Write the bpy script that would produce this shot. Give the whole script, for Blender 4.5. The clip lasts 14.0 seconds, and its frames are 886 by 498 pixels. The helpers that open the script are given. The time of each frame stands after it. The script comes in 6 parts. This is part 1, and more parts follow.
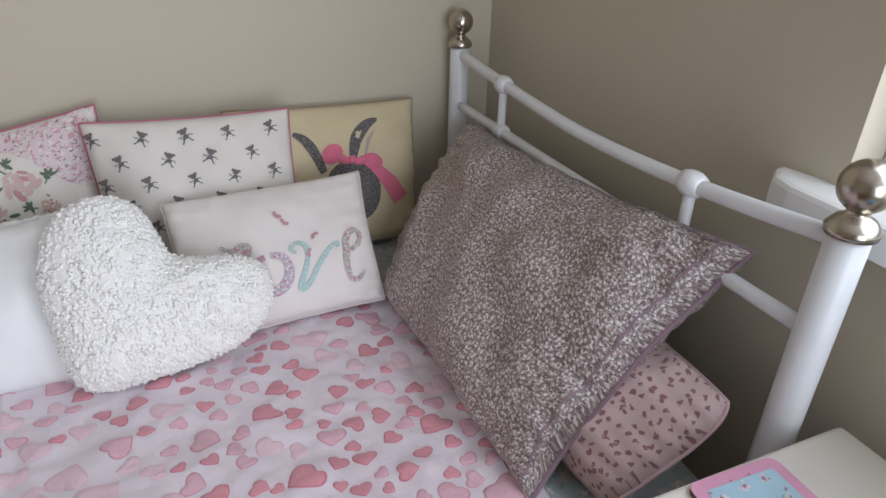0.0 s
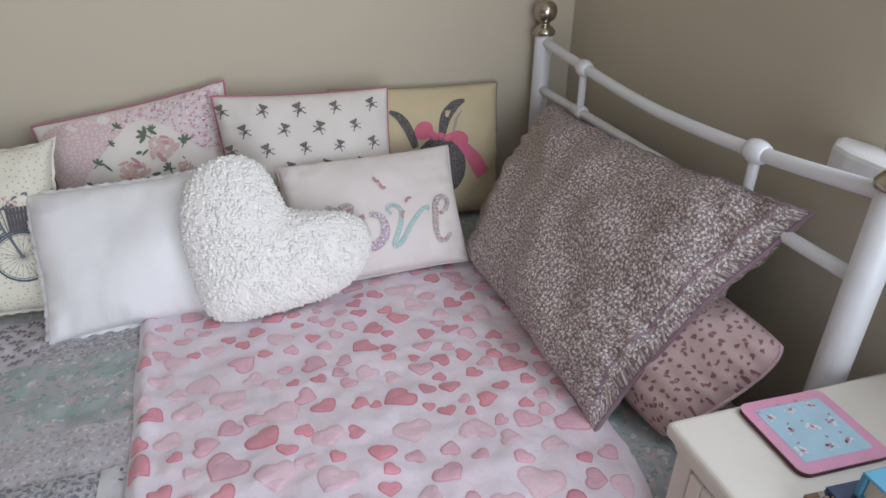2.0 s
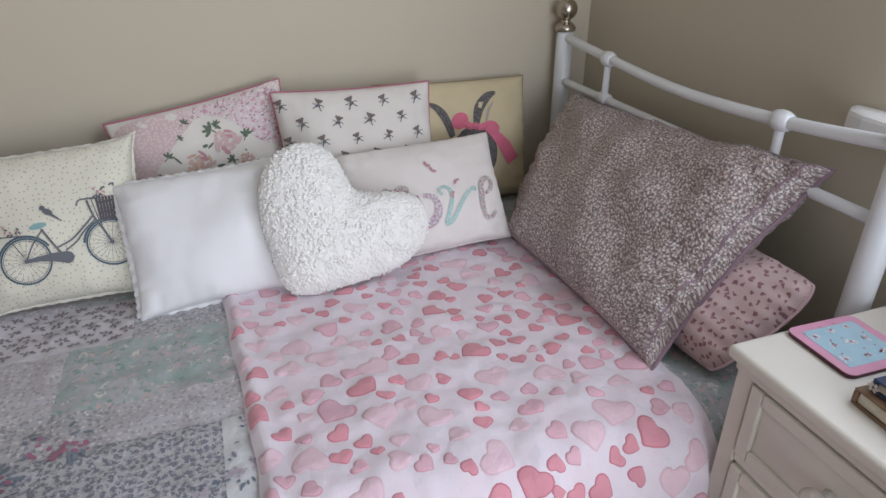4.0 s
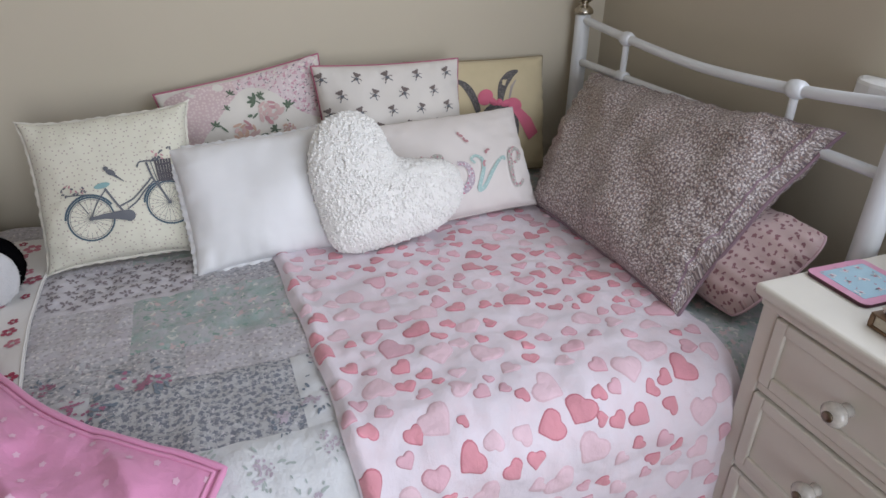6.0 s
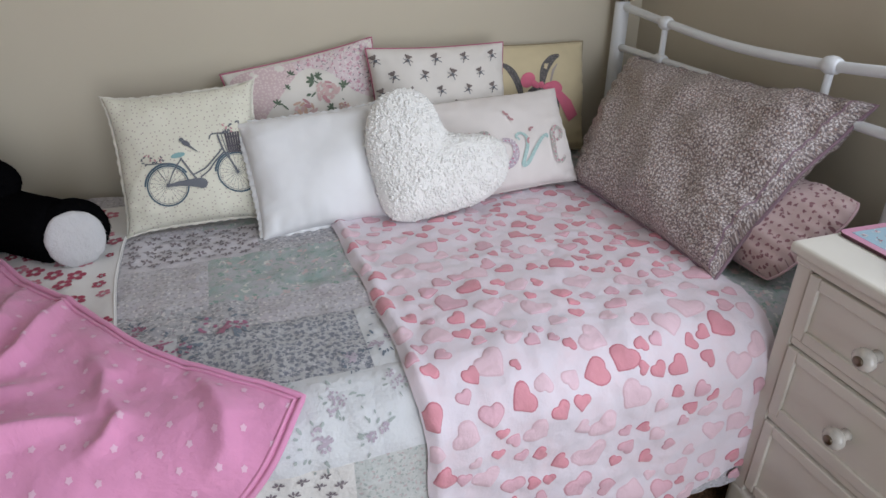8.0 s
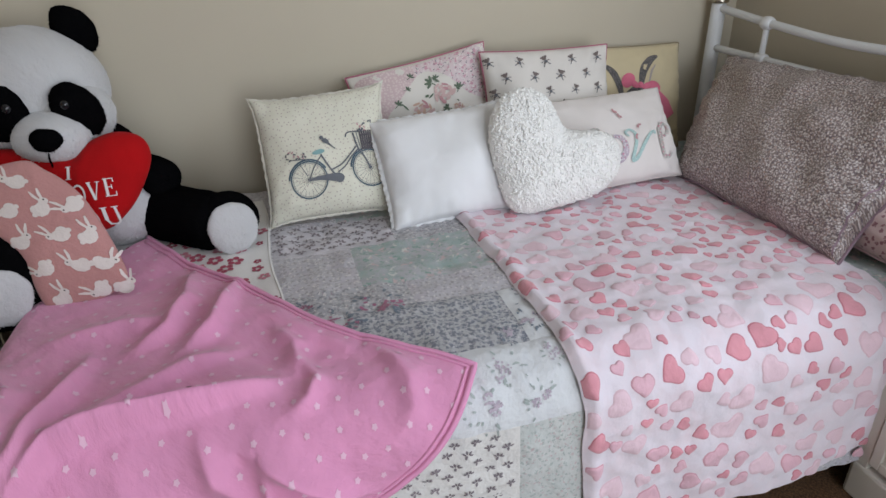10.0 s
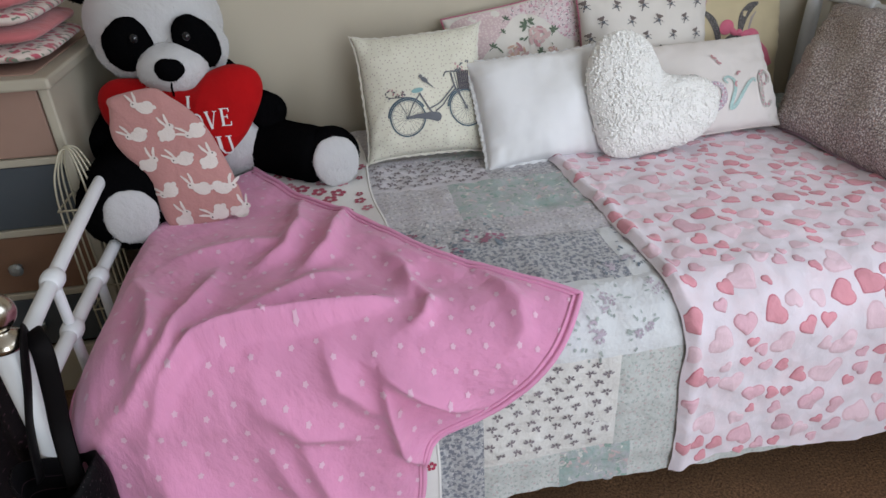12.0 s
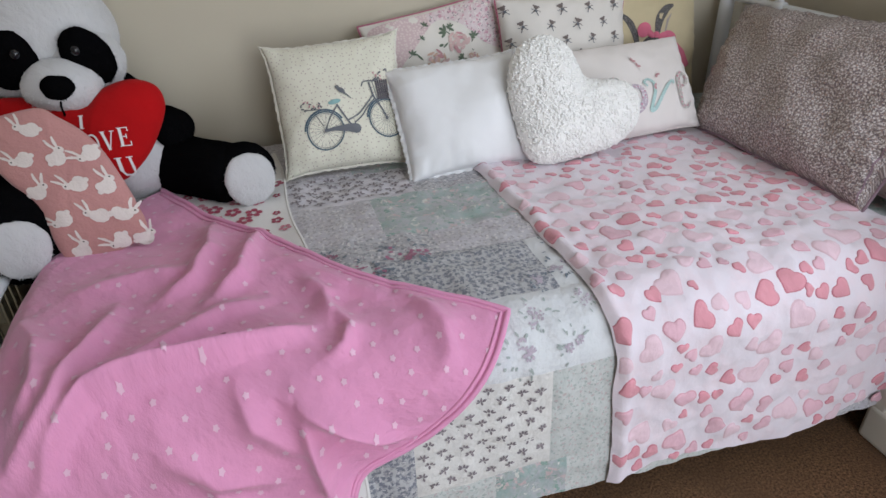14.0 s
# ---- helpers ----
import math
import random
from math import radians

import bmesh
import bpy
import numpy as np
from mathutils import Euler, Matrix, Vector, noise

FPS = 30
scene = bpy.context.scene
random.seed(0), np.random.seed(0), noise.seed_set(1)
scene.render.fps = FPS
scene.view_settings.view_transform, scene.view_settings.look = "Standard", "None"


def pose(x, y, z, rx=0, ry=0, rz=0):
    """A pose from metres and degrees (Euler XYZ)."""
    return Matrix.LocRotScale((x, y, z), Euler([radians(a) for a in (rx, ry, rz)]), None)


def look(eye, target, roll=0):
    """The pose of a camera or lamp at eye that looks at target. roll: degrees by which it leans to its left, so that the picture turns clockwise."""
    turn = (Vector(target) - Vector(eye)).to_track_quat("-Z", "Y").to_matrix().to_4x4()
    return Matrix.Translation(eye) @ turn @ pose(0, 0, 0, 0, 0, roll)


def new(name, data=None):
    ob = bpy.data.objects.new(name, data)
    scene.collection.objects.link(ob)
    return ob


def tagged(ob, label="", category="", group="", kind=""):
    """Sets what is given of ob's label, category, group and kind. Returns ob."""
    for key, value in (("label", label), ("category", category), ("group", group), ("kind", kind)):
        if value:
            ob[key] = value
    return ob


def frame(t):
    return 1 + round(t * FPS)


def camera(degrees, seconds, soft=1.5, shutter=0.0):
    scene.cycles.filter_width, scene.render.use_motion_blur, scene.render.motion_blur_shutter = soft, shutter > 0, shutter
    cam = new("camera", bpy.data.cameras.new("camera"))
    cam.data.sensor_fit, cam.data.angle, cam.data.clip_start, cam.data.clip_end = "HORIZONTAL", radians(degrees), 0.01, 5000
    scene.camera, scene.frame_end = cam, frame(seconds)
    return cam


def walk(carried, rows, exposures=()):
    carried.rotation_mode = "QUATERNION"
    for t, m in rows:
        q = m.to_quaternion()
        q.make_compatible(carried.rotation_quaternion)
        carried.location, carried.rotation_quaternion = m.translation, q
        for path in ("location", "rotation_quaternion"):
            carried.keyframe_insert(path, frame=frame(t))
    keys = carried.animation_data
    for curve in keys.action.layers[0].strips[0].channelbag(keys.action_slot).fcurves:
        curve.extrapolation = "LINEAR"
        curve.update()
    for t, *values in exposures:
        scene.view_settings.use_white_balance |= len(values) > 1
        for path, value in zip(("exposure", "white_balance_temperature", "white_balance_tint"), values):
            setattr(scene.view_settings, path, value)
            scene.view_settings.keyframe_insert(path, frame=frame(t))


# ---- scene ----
cam = camera(69.1, 14.0)
PATH = [
    (0, (0.005, 0.043, 1.208), (0.715, 1.646, 0.246), 1.6),
    (0.5, (-0.036, 0.023, 1.205), (0.653, 1.633, 0.239), 0.7),
    (1, (-0.059, -0.001, 1.205), (0.576, 1.648, 0.268), 1.0),
    (1.5, (-0.066, -0.037, 1.203), (0.501, 1.623, 0.242), 1.0),
    (2, (-0.075, -0.088, 1.205), (0.439, 1.588, 0.242), 0.6),
    (2.5, (-0.092, -0.124, 1.207), (0.382, 1.555, 0.229), 1.1),
    (3, (-0.129, -0.139, 1.208), (0.374, 1.541, 0.246), 1.3),
    (3.2, (-0.16, -0.146, 1.206), (0.374, 1.527, 0.249), 0.7),
    (5.3, (-0.389, -0.228, 1.198), (0.25, 1.429, 0.279), 0.5),
    (5.5, (-0.399, -0.235, 1.191), (0.247, 1.416, 0.266), 0.9),
    (6, (-0.427, -0.254, 1.176), (0.209, 1.391, 0.233), 0.7),
    (6.5, (-0.456, -0.271, 1.158), (0.142, 1.385, 0.209), 0.1),
    (7, (-0.47, -0.285, 1.149), (0.113, 1.376, 0.2), 0.3),
    (7.2, (-0.473, -0.296, 1.153), (0.123, 1.358, 0.2), 0.6),
    (9.3, (-0.661, -0.39, 1.156), (-0.167, 1.316, 0.236), -0.7),
    (9.5, (-0.687, -0.389, 1.157), (-0.188, 1.314, 0.236), -0.8),
    (10, (-0.752, -0.381, 1.157), (-0.284, 1.335, 0.241), -1.4),
    (10.5, (-0.801, -0.374, 1.155), (-0.393, 1.361, 0.248), -1.0),
    (11, (-0.838, -0.379, 1.153), (-0.454, 1.359, 0.241), -1.2),
    (11.5, (-0.855, -0.396, 1.139), (-0.493, 1.317, 0.173), -1.2),
    (12, (-0.872, -0.415, 1.127), (-0.566, 1.281, 0.112), -1.6),
    (12.5, (-0.889, -0.43, 1.112), (-0.594, 1.243, 0.056), -1.3),
    (13, (-0.9, -0.431, 1.109), (-0.553, 1.238, 0.063), -1.4),
    (13.5, (-0.886, -0.411, 1.115), (-0.491, 1.255, 0.081), -1.4),
    (14, (-0.823, -0.363, 1.122), (-0.34, 1.294, 0.112), -1.3),
]
walk(cam, [(t, look(eye, target, roll)) for t, eye, target, roll in PATH],
     [(0, -0.17, 6470, 14), (6.5, -0.18, 6470, 14), (9.5, -0.18, 6490, 11), (14, -0.10, 6490, 11)])

# ---- light ----
world = bpy.data.worlds.new("sky")
scene.world = world
world.use_nodes = True
wn = world.node_tree.nodes
sky = wn.new("ShaderNodeTexSky")
sky.sky_type, sky.sun_disc = "NISHITA", False
sky.sun_elevation, sky.sun_rotation = radians(38), radians(150)
world.node_tree.links.new(sky.outputs[0], wn["Background"].inputs[0])
wn["Background"].inputs[1].default_value = 0.10


def window_light(name, m, w, h, watts, colour):
    lamp = bpy.data.lights.new(name, "AREA")
    lamp.shape, lamp.size, lamp.size_y, lamp.energy, lamp.color = "RECTANGLE", w, h, watts, colour
    ob = new(name, lamp)
    ob.matrix_world = m
    return ob


# daylight in the openings of the two windows
window_light("east_window_daylight", look((0.80, -0.28, 1.52), (-1.0, -0.13, 1.0)), 1.5, 1.15, 21, (0.79, 0.885, 1.0))
window_light("south_window_daylight", look((-0.02, -2.56, 1.05), (0.05, 0.0, 0.68)), 1.35, 1.9, 56, (0.81, 0.895, 1.0))

# ---- materials ----


def material(name, rough=0.8, metal=0.0):
    mat = bpy.data.materials.new(name)
    mat.use_nodes = True
    b = mat.node_tree.nodes["Principled BSDF"]
    b.inputs["Roughness"].default_value = rough
    b.inputs["Metallic"].default_value = metal
    return mat, mat.node_tree, b


def rgba(c):
    return (c[0], c[1], c[2], 1.0)


def node(tree, kind, **props):
    n = tree.nodes.new(kind)
    for key, value in props.items():
        n.inputs[key].default_value = value
    return n


def mixer(tree, fac, a, b):
    """A colour mix; a and b are sockets or colours, fac a socket or a number."""
    m = tree.nodes.new("ShaderNodeMix")
    m.data_type = "RGBA"
    for sock, val in ((m.inputs[0], fac), (m.inputs[6], a), (m.inputs[7], b)):
        if isinstance(val, bpy.types.NodeSocket):
            tree.links.new(val, sock)
        elif isinstance(val, (int, float)):
            sock.default_value = val
        else:
            sock.default_value = rgba(val)
    return m.outputs[2]


def ramp(tree, fac, lo, hi):
    r = tree.nodes.new("ShaderNodeMapRange")
    r.inputs[1].default_value, r.inputs[2].default_value = lo, hi
    tree.links.new(fac, r.inputs[0])
    return r.outputs[0]


def coords(tree, uv):
    c = tree.nodes.new("ShaderNodeTexCoord")
    return c.outputs["UV" if uv else "Object"]


def noise_tex(tree, vec, scale, detail=3.0, rough=0.55):
    n = node(tree, "ShaderNodeTexNoise", Scale=scale, Detail=detail, Roughness=rough)
    tree.links.new(vec, n.inputs["Vector"])
    return n.outputs[0]


def bump(tree, bsdf, height, strength, distance=0.002, before=None):
    b = node(tree, "ShaderNodeBump", Strength=strength, Distance=distance)
    tree.links.new(height, b.inputs["Height"])
    if before:
        tree.links.new(before, b.inputs["Normal"])
    tree.links.new(b.outputs[0], bsdf.inputs["Normal"])
    return b.outputs[0]


def plain(name, colour, vary=0.12, scale=6.0, rough=0.6, metal=0.0, grain=120.0, relief=0.15):
    """Paint, wood, metal or plastic with broad stains and a fine grain."""
    mat, tree, b = material(name, rough, metal)
    vec = coords(tree, False)
    broad = ramp(tree, noise_tex(tree, vec, scale), 0.3, 0.7)
    dark = [c * (1 - vary) for c in colour]
    tree.links.new(mixer(tree, broad, dark, colour), b.inputs["Base Color"])
    bump(tree, b, noise_tex(tree, vec, grain, 2.0), relief, 0.001)
    return mat


def cloth(name, colour, vary=0.1, weave=900.0, wrinkle=14.0, relief=0.35, spots=(), blotch=None, sheen=0.25, rough=0.9):
    """Woven cloth in UV metres. spots: (scale, size, colour, jitter) of printed sprigs; blotch: (scale, low, high, colour)."""
    mat, tree, b = material(name, rough)
    b.inputs["Sheen Weight"].default_value = sheen
    b.inputs["Specular IOR Level"].default_value = 0.2 if rough > 0.6 else 0.5
    vec = coords(tree, True)
    col = mixer(tree, ramp(tree, noise_tex(tree, vec, 9.0), 0.3, 0.7), [c * (1 - vary) for c in colour], colour)
    if blotch:
        sc, lo, hi, bc = blotch
        col = mixer(tree, ramp(tree, noise_tex(tree, vec, sc, 4.0, 0.65), lo, hi), col, bc)
    for k, (sc, size, pc, wob) in enumerate(spots):
        shift = tree.nodes.new("ShaderNodeMapping")
        shift.inputs["Location"].default_value = (3.7 * k + 0.3, 1.9 * k, 0)
        tree.links.new(vec, shift.inputs[0])
        warp = node(tree, "ShaderNodeTexNoise", Scale=sc * 2.2, Detail=2.0)
        tree.links.new(shift.outputs[0], warp.inputs["Vector"])
        add = tree.nodes.new("ShaderNodeVectorMath")
        add.operation = "MULTIPLY_ADD"
        add.inputs[1].default_value = (wob / sc, wob / sc, 0)
        tree.links.new(warp.outputs["Color"], add.inputs[0])
        tree.links.new(shift.outputs[0], add.inputs[2])
        vor = node(tree, "ShaderNodeTexVoronoi", Scale=sc, Randomness=0.8)
        vor.voronoi_dimensions = "2D"
        tree.links.new(add.outputs[0], vor.inputs["Vector"])
        col = mixer(tree, ramp(tree, vor.outputs["Distance"], size, size * 0.75), col, pc)
    tree.links.new(col, b.inputs["Base Color"])
    first = bump(tree, b, noise_tex(tree, vec, weave, 1.0), relief, 0.0006)
    bump(tree, b, noise_tex(tree, vec, wrinkle, 3.0), relief * 0.8, 0.006, first)
    return mat


WALL = plain("wall_paint", (0.575, 0.515, 0.405), 0.05, 1.7, 0.85, 0.0, 260.0, 0.12)
CEIL = plain("ceiling_paint", (0.82, 0.80, 0.76), 0.04, 2.0, 0.9)
WHITE_PAINT = plain("white_gloss_paint", (0.80, 0.80, 0.78), 0.06, 9.0, 0.32, 0.0, 60.0, 0.05)
BED_WHITE = plain("white_enamel", (0.78, 0.80, 0.82), 0.07, 12.0, 0.35, 0.0, 70.0, 0.05)
NICKEL = plain("brushed_nickel", (0.55, 0.50, 0.42), 0.2, 30.0, 0.24, 1.0, 200.0, 0.05)
CREAM = plain("cream_paint", (0.74, 0.70, 0.62), 0.06, 7.0, 0.45, 0.0, 90.0, 0.12)


def carpet_material():
    mat, tree, b = material("brown_carpet", 0.95)
    vec = coords(tree, False)
    col = mixer(tree, ramp(tree, noise_tex(tree, vec, 190.0, 4.0, 0.75), 0.38, 0.62), (0.055, 0.028, 0.013), (0.36, 0.185, 0.085))
    col = mixer(tree, ramp(tree, noise_tex(tree, vec, 5.0), 0.35, 0.75), col, (0.14, 0.070, 0.032))
    tree.links.new(col, b.inputs["Base Color"])
    bump(tree, b, noise_tex(tree, vec, 200.0, 4.0), 1.0, 0.010)
    return mat


CARPET = carpet_material()

# ---- building helpers ----


def thing(name, base, label, category, group="", kind=""):
    ob = new(name)
    ob.location = base
    ob.empty_display_size = 0.05
    return tagged(ob, label, category, group, kind)


def mesh_part(name, verts, faces, mat, parent=None, label="", uv=None, smooth=True, slots=None, category="", kind=""):
    """One mesh object from points in the room's coordinates, under parent (or top-level)."""
    base = Vector((0, 0, 0))
    p = parent
    while p is not None:
        base += p.location
        p = p.parent
    me = bpy.data.meshes.new(name)
    me.from_pydata([tuple(Vector(v) - base) for v in verts], [], faces)
    for m in (mat if isinstance(mat, (list, tuple)) else [mat]):
        me.materials.append(m)
    if slots is not None:
        me.polygons.foreach_set("material_index", slots)
    if uv is not None:
        layer = me.uv_layers.new(name="UVMap")
        index = np.empty(len(me.loops), dtype=np.int32)
        me.loops.foreach_get("vertex_index", index)
        layer.data.foreach_set("uv", np.array(uv, dtype=np.float32)[index].ravel())
    me.polygons.foreach_set("use_smooth", [smooth] * len(me.polygons))
    me.update()
    ob = new(name, me)
    ob.parent = parent
    if label:
        tagged(ob, label)
    if category or kind:
        tagged(ob, "", category, "", kind)
    return ob


def bm_part(name, bm, mat, parent=None, label="", smooth=False, category="", kind=""):
    bmesh.ops.recalc_face_normals(bm, faces=bm.faces)
    verts = [v.co.copy() for v in bm.verts]
    bm.verts.index_update()
    faces = [[v.index for v in f.verts] for f in bm.faces]
    bm.free()
    return mesh_part(name, verts, faces, mat, parent, label, None, smooth, None, category, kind)


def box(lo, hi, bevel=0.0, segments=2, bm=None):
    bm = bm or bmesh.new()
    c = [(a + b) / 2 for a, b in zip(lo, hi)]
    made = bmesh.ops.create_cube(bm, size=1.0, matrix=Matrix.LocRotScale(c, None, [abs(b - a) for a, b in zip(lo, hi)]))
    if bevel:
        edges = list({e for v in made["verts"] for e in v.link_edges})
        bmesh.ops.bevel(bm, geom=edges, offset=bevel, segments=segments, profile=0.5, affect="EDGES")
    return bm


def lathe(profile, base, sides=24):
    """Points and faces of a turned shape about the upright through base; profile: (radius, height)."""
    verts, faces = [], []
    n = len(profile)
    for i in range(sides):
        a = 2 * math.pi * i / sides
        verts += [(base[0] + r * math.cos(a), base[1] + r * math.sin(a), base[2] + z) for r, z in profile]
    for i in range(sides):
        j = (i + 1) % sides
        faces += [(i * n + k, j * n + k, j * n + k + 1, i * n + k + 1) for k in range(n - 1)]
    faces.append([i * n for i in range(sides)][::-1])
    faces.append([i * n + n - 1 for i in range(sides)])
    return verts, faces


def tube(points, radius, sides=10, closed=False, flat=1.0):
    """A round rod along points."""
    pts = [Vector(p) for p in points]
    n = len(pts)
    verts, faces = [], []
    ref = None
    for i, p in enumerate(pts):
        d = (pts[(i + 1) % n] - pts[i - 1]) if closed else (pts[min(i + 1, n - 1)] - pts[max(i - 1, 0)])
        d.normalize()
        if ref is None:
            ref = Vector((0, 0, 1)) if abs(d.z) < 0.9 else Vector((1, 0, 0))
        side = d.cross(ref).normalized()
        ref = side.cross(d).normalized()
        r = radius[i] if isinstance(radius, (list, tuple)) else radius
        for k in range(sides):
            a = 2 * math.pi * k / sides
            verts.append(p + side * (r * math.cos(a)) + ref * (r * flat * math.sin(a)))
    for i in range(n if closed else n - 1):
        for k in range(sides):
            a, b = i * sides, ((i + 1) % n) * sides
            faces.append((a + k, a + (k + 1) % sides, b + (k + 1) % sides, b + k))
    if not closed:
        faces.append(list(range(sides))[::-1])
        faces.append([(n - 1) * sides + k for k in range(sides)])
    return verts, faces


def joined(*shapes):
    verts, faces = [], []
    for v, f in shapes:
        k = len(verts)
        verts += list(v)
        faces += [[i + k for i in q] for q in f]
    return verts, faces


def ball(centre, r, seg=16, rings=10, squash=(1, 1, 1)):
    prof = [(max(1e-4, r * math.sin(math.pi * k / rings)), -r * math.cos(math.pi * k / rings)) for k in range(rings + 1)]
    v, f = lathe(prof, (0, 0, 0), seg)
    return [(centre[0] + a * squash[0], centre[1] + b * squash[1], centre[2] + c * squash[2]) for a, b, c in v], f


def sweep(points, closed=False, steps=8):
    """Catmull-Rom points through the given ones."""
    pts = [Vector(p) for p in points]
    n = len(pts)
    out = []
    for i in range(n if closed else n - 1):
        if closed:
            p0, p1, p2, p3 = pts[i - 1], pts[i], pts[(i + 1) % n], pts[(i + 2) % n]
        else:
            p0, p1, p2, p3 = pts[max(i - 1, 0)], pts[i], pts[i + 1], pts[min(i + 2, n - 1)]
        for k in range(steps):
            t = k / steps
            out.append(0.5 * (2 * p1 + (p2 - p0) * t + (2 * p0 - 5 * p1 + 4 * p2 - p3) * t * t + (3 * p1 - p0 - 3 * p2 + p3) * t ** 3))
    if not closed:
        out.append(pts[-1])
    return out


def surface_normal(f, a, b, e=0.004):
    return (f(a + e, b) - f(a - e, b)).cross(f(a, b + e) - f(a, b - e)).normalized()


class Stamp:
    """Flat print or applique laid on a surface f(a, b) -> point, with the side that the normal shows."""

    def __init__(self, f, lift=0.0012, sign=1.0):
        self.f, self.lift, self.sign, self.verts, self.faces, self.uv, self.slots = f, lift, sign, [], [], [], None

    def point(self, a, b, extra=0.0):
        p = self.f(a, b) + surface_normal(self.f, a, b) * self.sign * (self.lift + extra)
        self.verts.append(p)
        self.uv.append((a, b))
        return len(self.verts) - 1

    def ribbon(self, pts, width, closed=False):
        n = len(pts)
        rows = []
        for i, p in enumerate(pts):
            q0, q1 = (pts[i - 1], pts[(i + 1) % n]) if closed else (pts[max(i - 1, 0)], pts[min(i + 1, n - 1)])
            dx, dy = q1[0] - q0[0], q1[1] - q0[1]
            l = math.hypot(dx, dy) or 1
            w = (width[i] if isinstance(width, (list, tuple)) else width) / 2
            rows.append((self.point(p[0] - dy / l * w, p[1] + dx / l * w), self.point(p[0] + dy / l * w, p[1] - dx / l * w)))
        for i in range(n if closed else n - 1):
            a, b = rows[i], rows[(i + 1) % n]
            self.faces.append((a[0], a[1], b[1], b[0]))

    def rimmed(self, outline, centre, rise, edge=0.84):
        """A filled outline whose outermost band takes the second material."""
        n = len(outline)
        mid = self.point(centre[0], centre[1], rise)
        rings = [[self.point(centre[0] + t * (p[0] - centre[0]), centre[1] + t * (p[1] - centre[1]), h) for p in outline] for t, h in ((0.5, rise), (edge, rise * 0.75), (1.0, -0.0006))]
        for i in range(n):
            j = (i + 1) % n
            self.faces.append((mid, rings[0][i], rings[0][j]))
            self.faces.append((rings[0][i], rings[1][i], rings[1][j], rings[0][j]))
            self.faces.append((rings[1][i], rings[2][i], rings[2][j], rings[1][j]))
        self.slots = [0, 0, 1] * n

    def shape(self, outline, centre, rise=0.0):
        """A filled outline round centre, with a ring halfway so that it follows the surface."""
        n = len(outline)
        mid = self.point(centre[0], centre[1], rise)
        inner = [self.point(centre[0] + 0.6 * (p[0] - centre[0]), centre[1] + 0.6 * (p[1] - centre[1]), rise * 0.9) for p in outline]
        outer = [self.point(p[0], p[1]) for p in outline]
        for i in range(n):
            j = (i + 1) % n
            self.faces.append((mid, inner[i], inner[j]))
            self.faces.append((inner[i], outer[i], outer[j], inner[j]))

    def disc(self, a, b, r, ry=None, turn=0.0, n=12, rise=0.0):
        ry = ry or r
        c, s = math.cos(turn), math.sin(turn)
        pts = []
        for k in range(n):
            t = 2 * math.pi * k / n
            x, y = r * math.cos(t), ry * math.sin(t)
            pts.append((a + c * x - s * y, b + s * x + c * y))
        self.shape(pts, (a, b), rise)

    def build(self, name, mat, parent, label=""):
        return mesh_part(name, self.verts, self.faces, mat, parent, label, self.uv, True, self.slots)


def heart_outline(a, b, size, turn=0.0, n=22, soft=0.0):
    c, s = math.cos(turn), math.sin(turn)
    pts = []
    for k in range(n):
        t = 2 * math.pi * k / n
        x = (16 * math.sin(t) ** 3 * (1 - soft) + 15 * math.sin(t) * soft) / 34
        y = ((13 * math.cos(t) - 5 * math.cos(2 * t) - 2 * math.cos(3 * t) - math.cos(4 * t) + 2.5) * (1 - soft) + 13 * math.cos(t) * soft) / 34
        pts.append((a + size * (c * x - s * y), b + size * (s * x + c * y)))
    return pts


# ---- the room ----
X0, X1, Y0, Y1, HIGH = -3.0, 0.745, -2.5, 1.47, 2.40


def wall_with_opening(name, axis, at, out, lo, hi, hole, label):
    """An upright wall across axis, from at to at + out, running lo..hi, with an opening (a0, a1, z0, z1) or none."""
    bm = bmesh.new()
    spans = [(lo, hi, 0, HIGH)] if hole is None else [
        (lo, hole[0], 0, HIGH), (hole[1], hi, 0, HIGH), (hole[0], hole[1], 0, hole[2]), (hole[0], hole[1], hole[3], HIGH)]
    for a0, a1, z0, z1 in spans:
        if axis == "x":
            box((min(at, at + out), a0, z0), (max(at, at + out), a1, z1), bm=bm)
        else:
            box((a0, min(at, at + out), z0), (a1, max(at, at + out), z1), bm=bm)
    ob = bm_part(name, bm, WALL)
    return tagged(ob, label, "wall", "", "structure")


EAST_HOLE, SOUTH_HOLE = (-1.05, 0.515, 0.905, 2.10), (-0.74, 0.70, 0.08, 2.05)
wall_with_opening("wall_north", "y", Y1, 0.12, X0 - 0.12, X1 + 0.12, None, "cream painted bedroom wall behind the bed")
wall_with_opening("wall_east", "x", X1, 0.12, Y0, Y1, EAST_HOLE, "cream painted wall behind the headboard with a window")
wall_with_opening("wall_south", "y", Y0, -0.12, X0 - 0.12, X1 + 0.12, SOUTH_HOLE, "cream painted wall with a wide window")
wall_with_opening("wall_west", "x", X0, -0.12, Y0, Y1, None, "plain cream painted bedroom wall")
tagged(bm_part("floor", box((X0 - 0.12, Y0 - 0.12, -0.12), (X1 + 0.12, Y1 + 0.12, 0.0)), CARPET), "dark brown short pile fitted carpet", "floor", "", "structure")
tagged(bm_part("ceiling", box((X0 - 0.12, Y0 - 0.12, HIGH), (X1 + 0.12, Y1 + 0.12, HIGH + 0.1)), CEIL), "plain white painted bedroom ceiling", "ceiling", "", "structure")
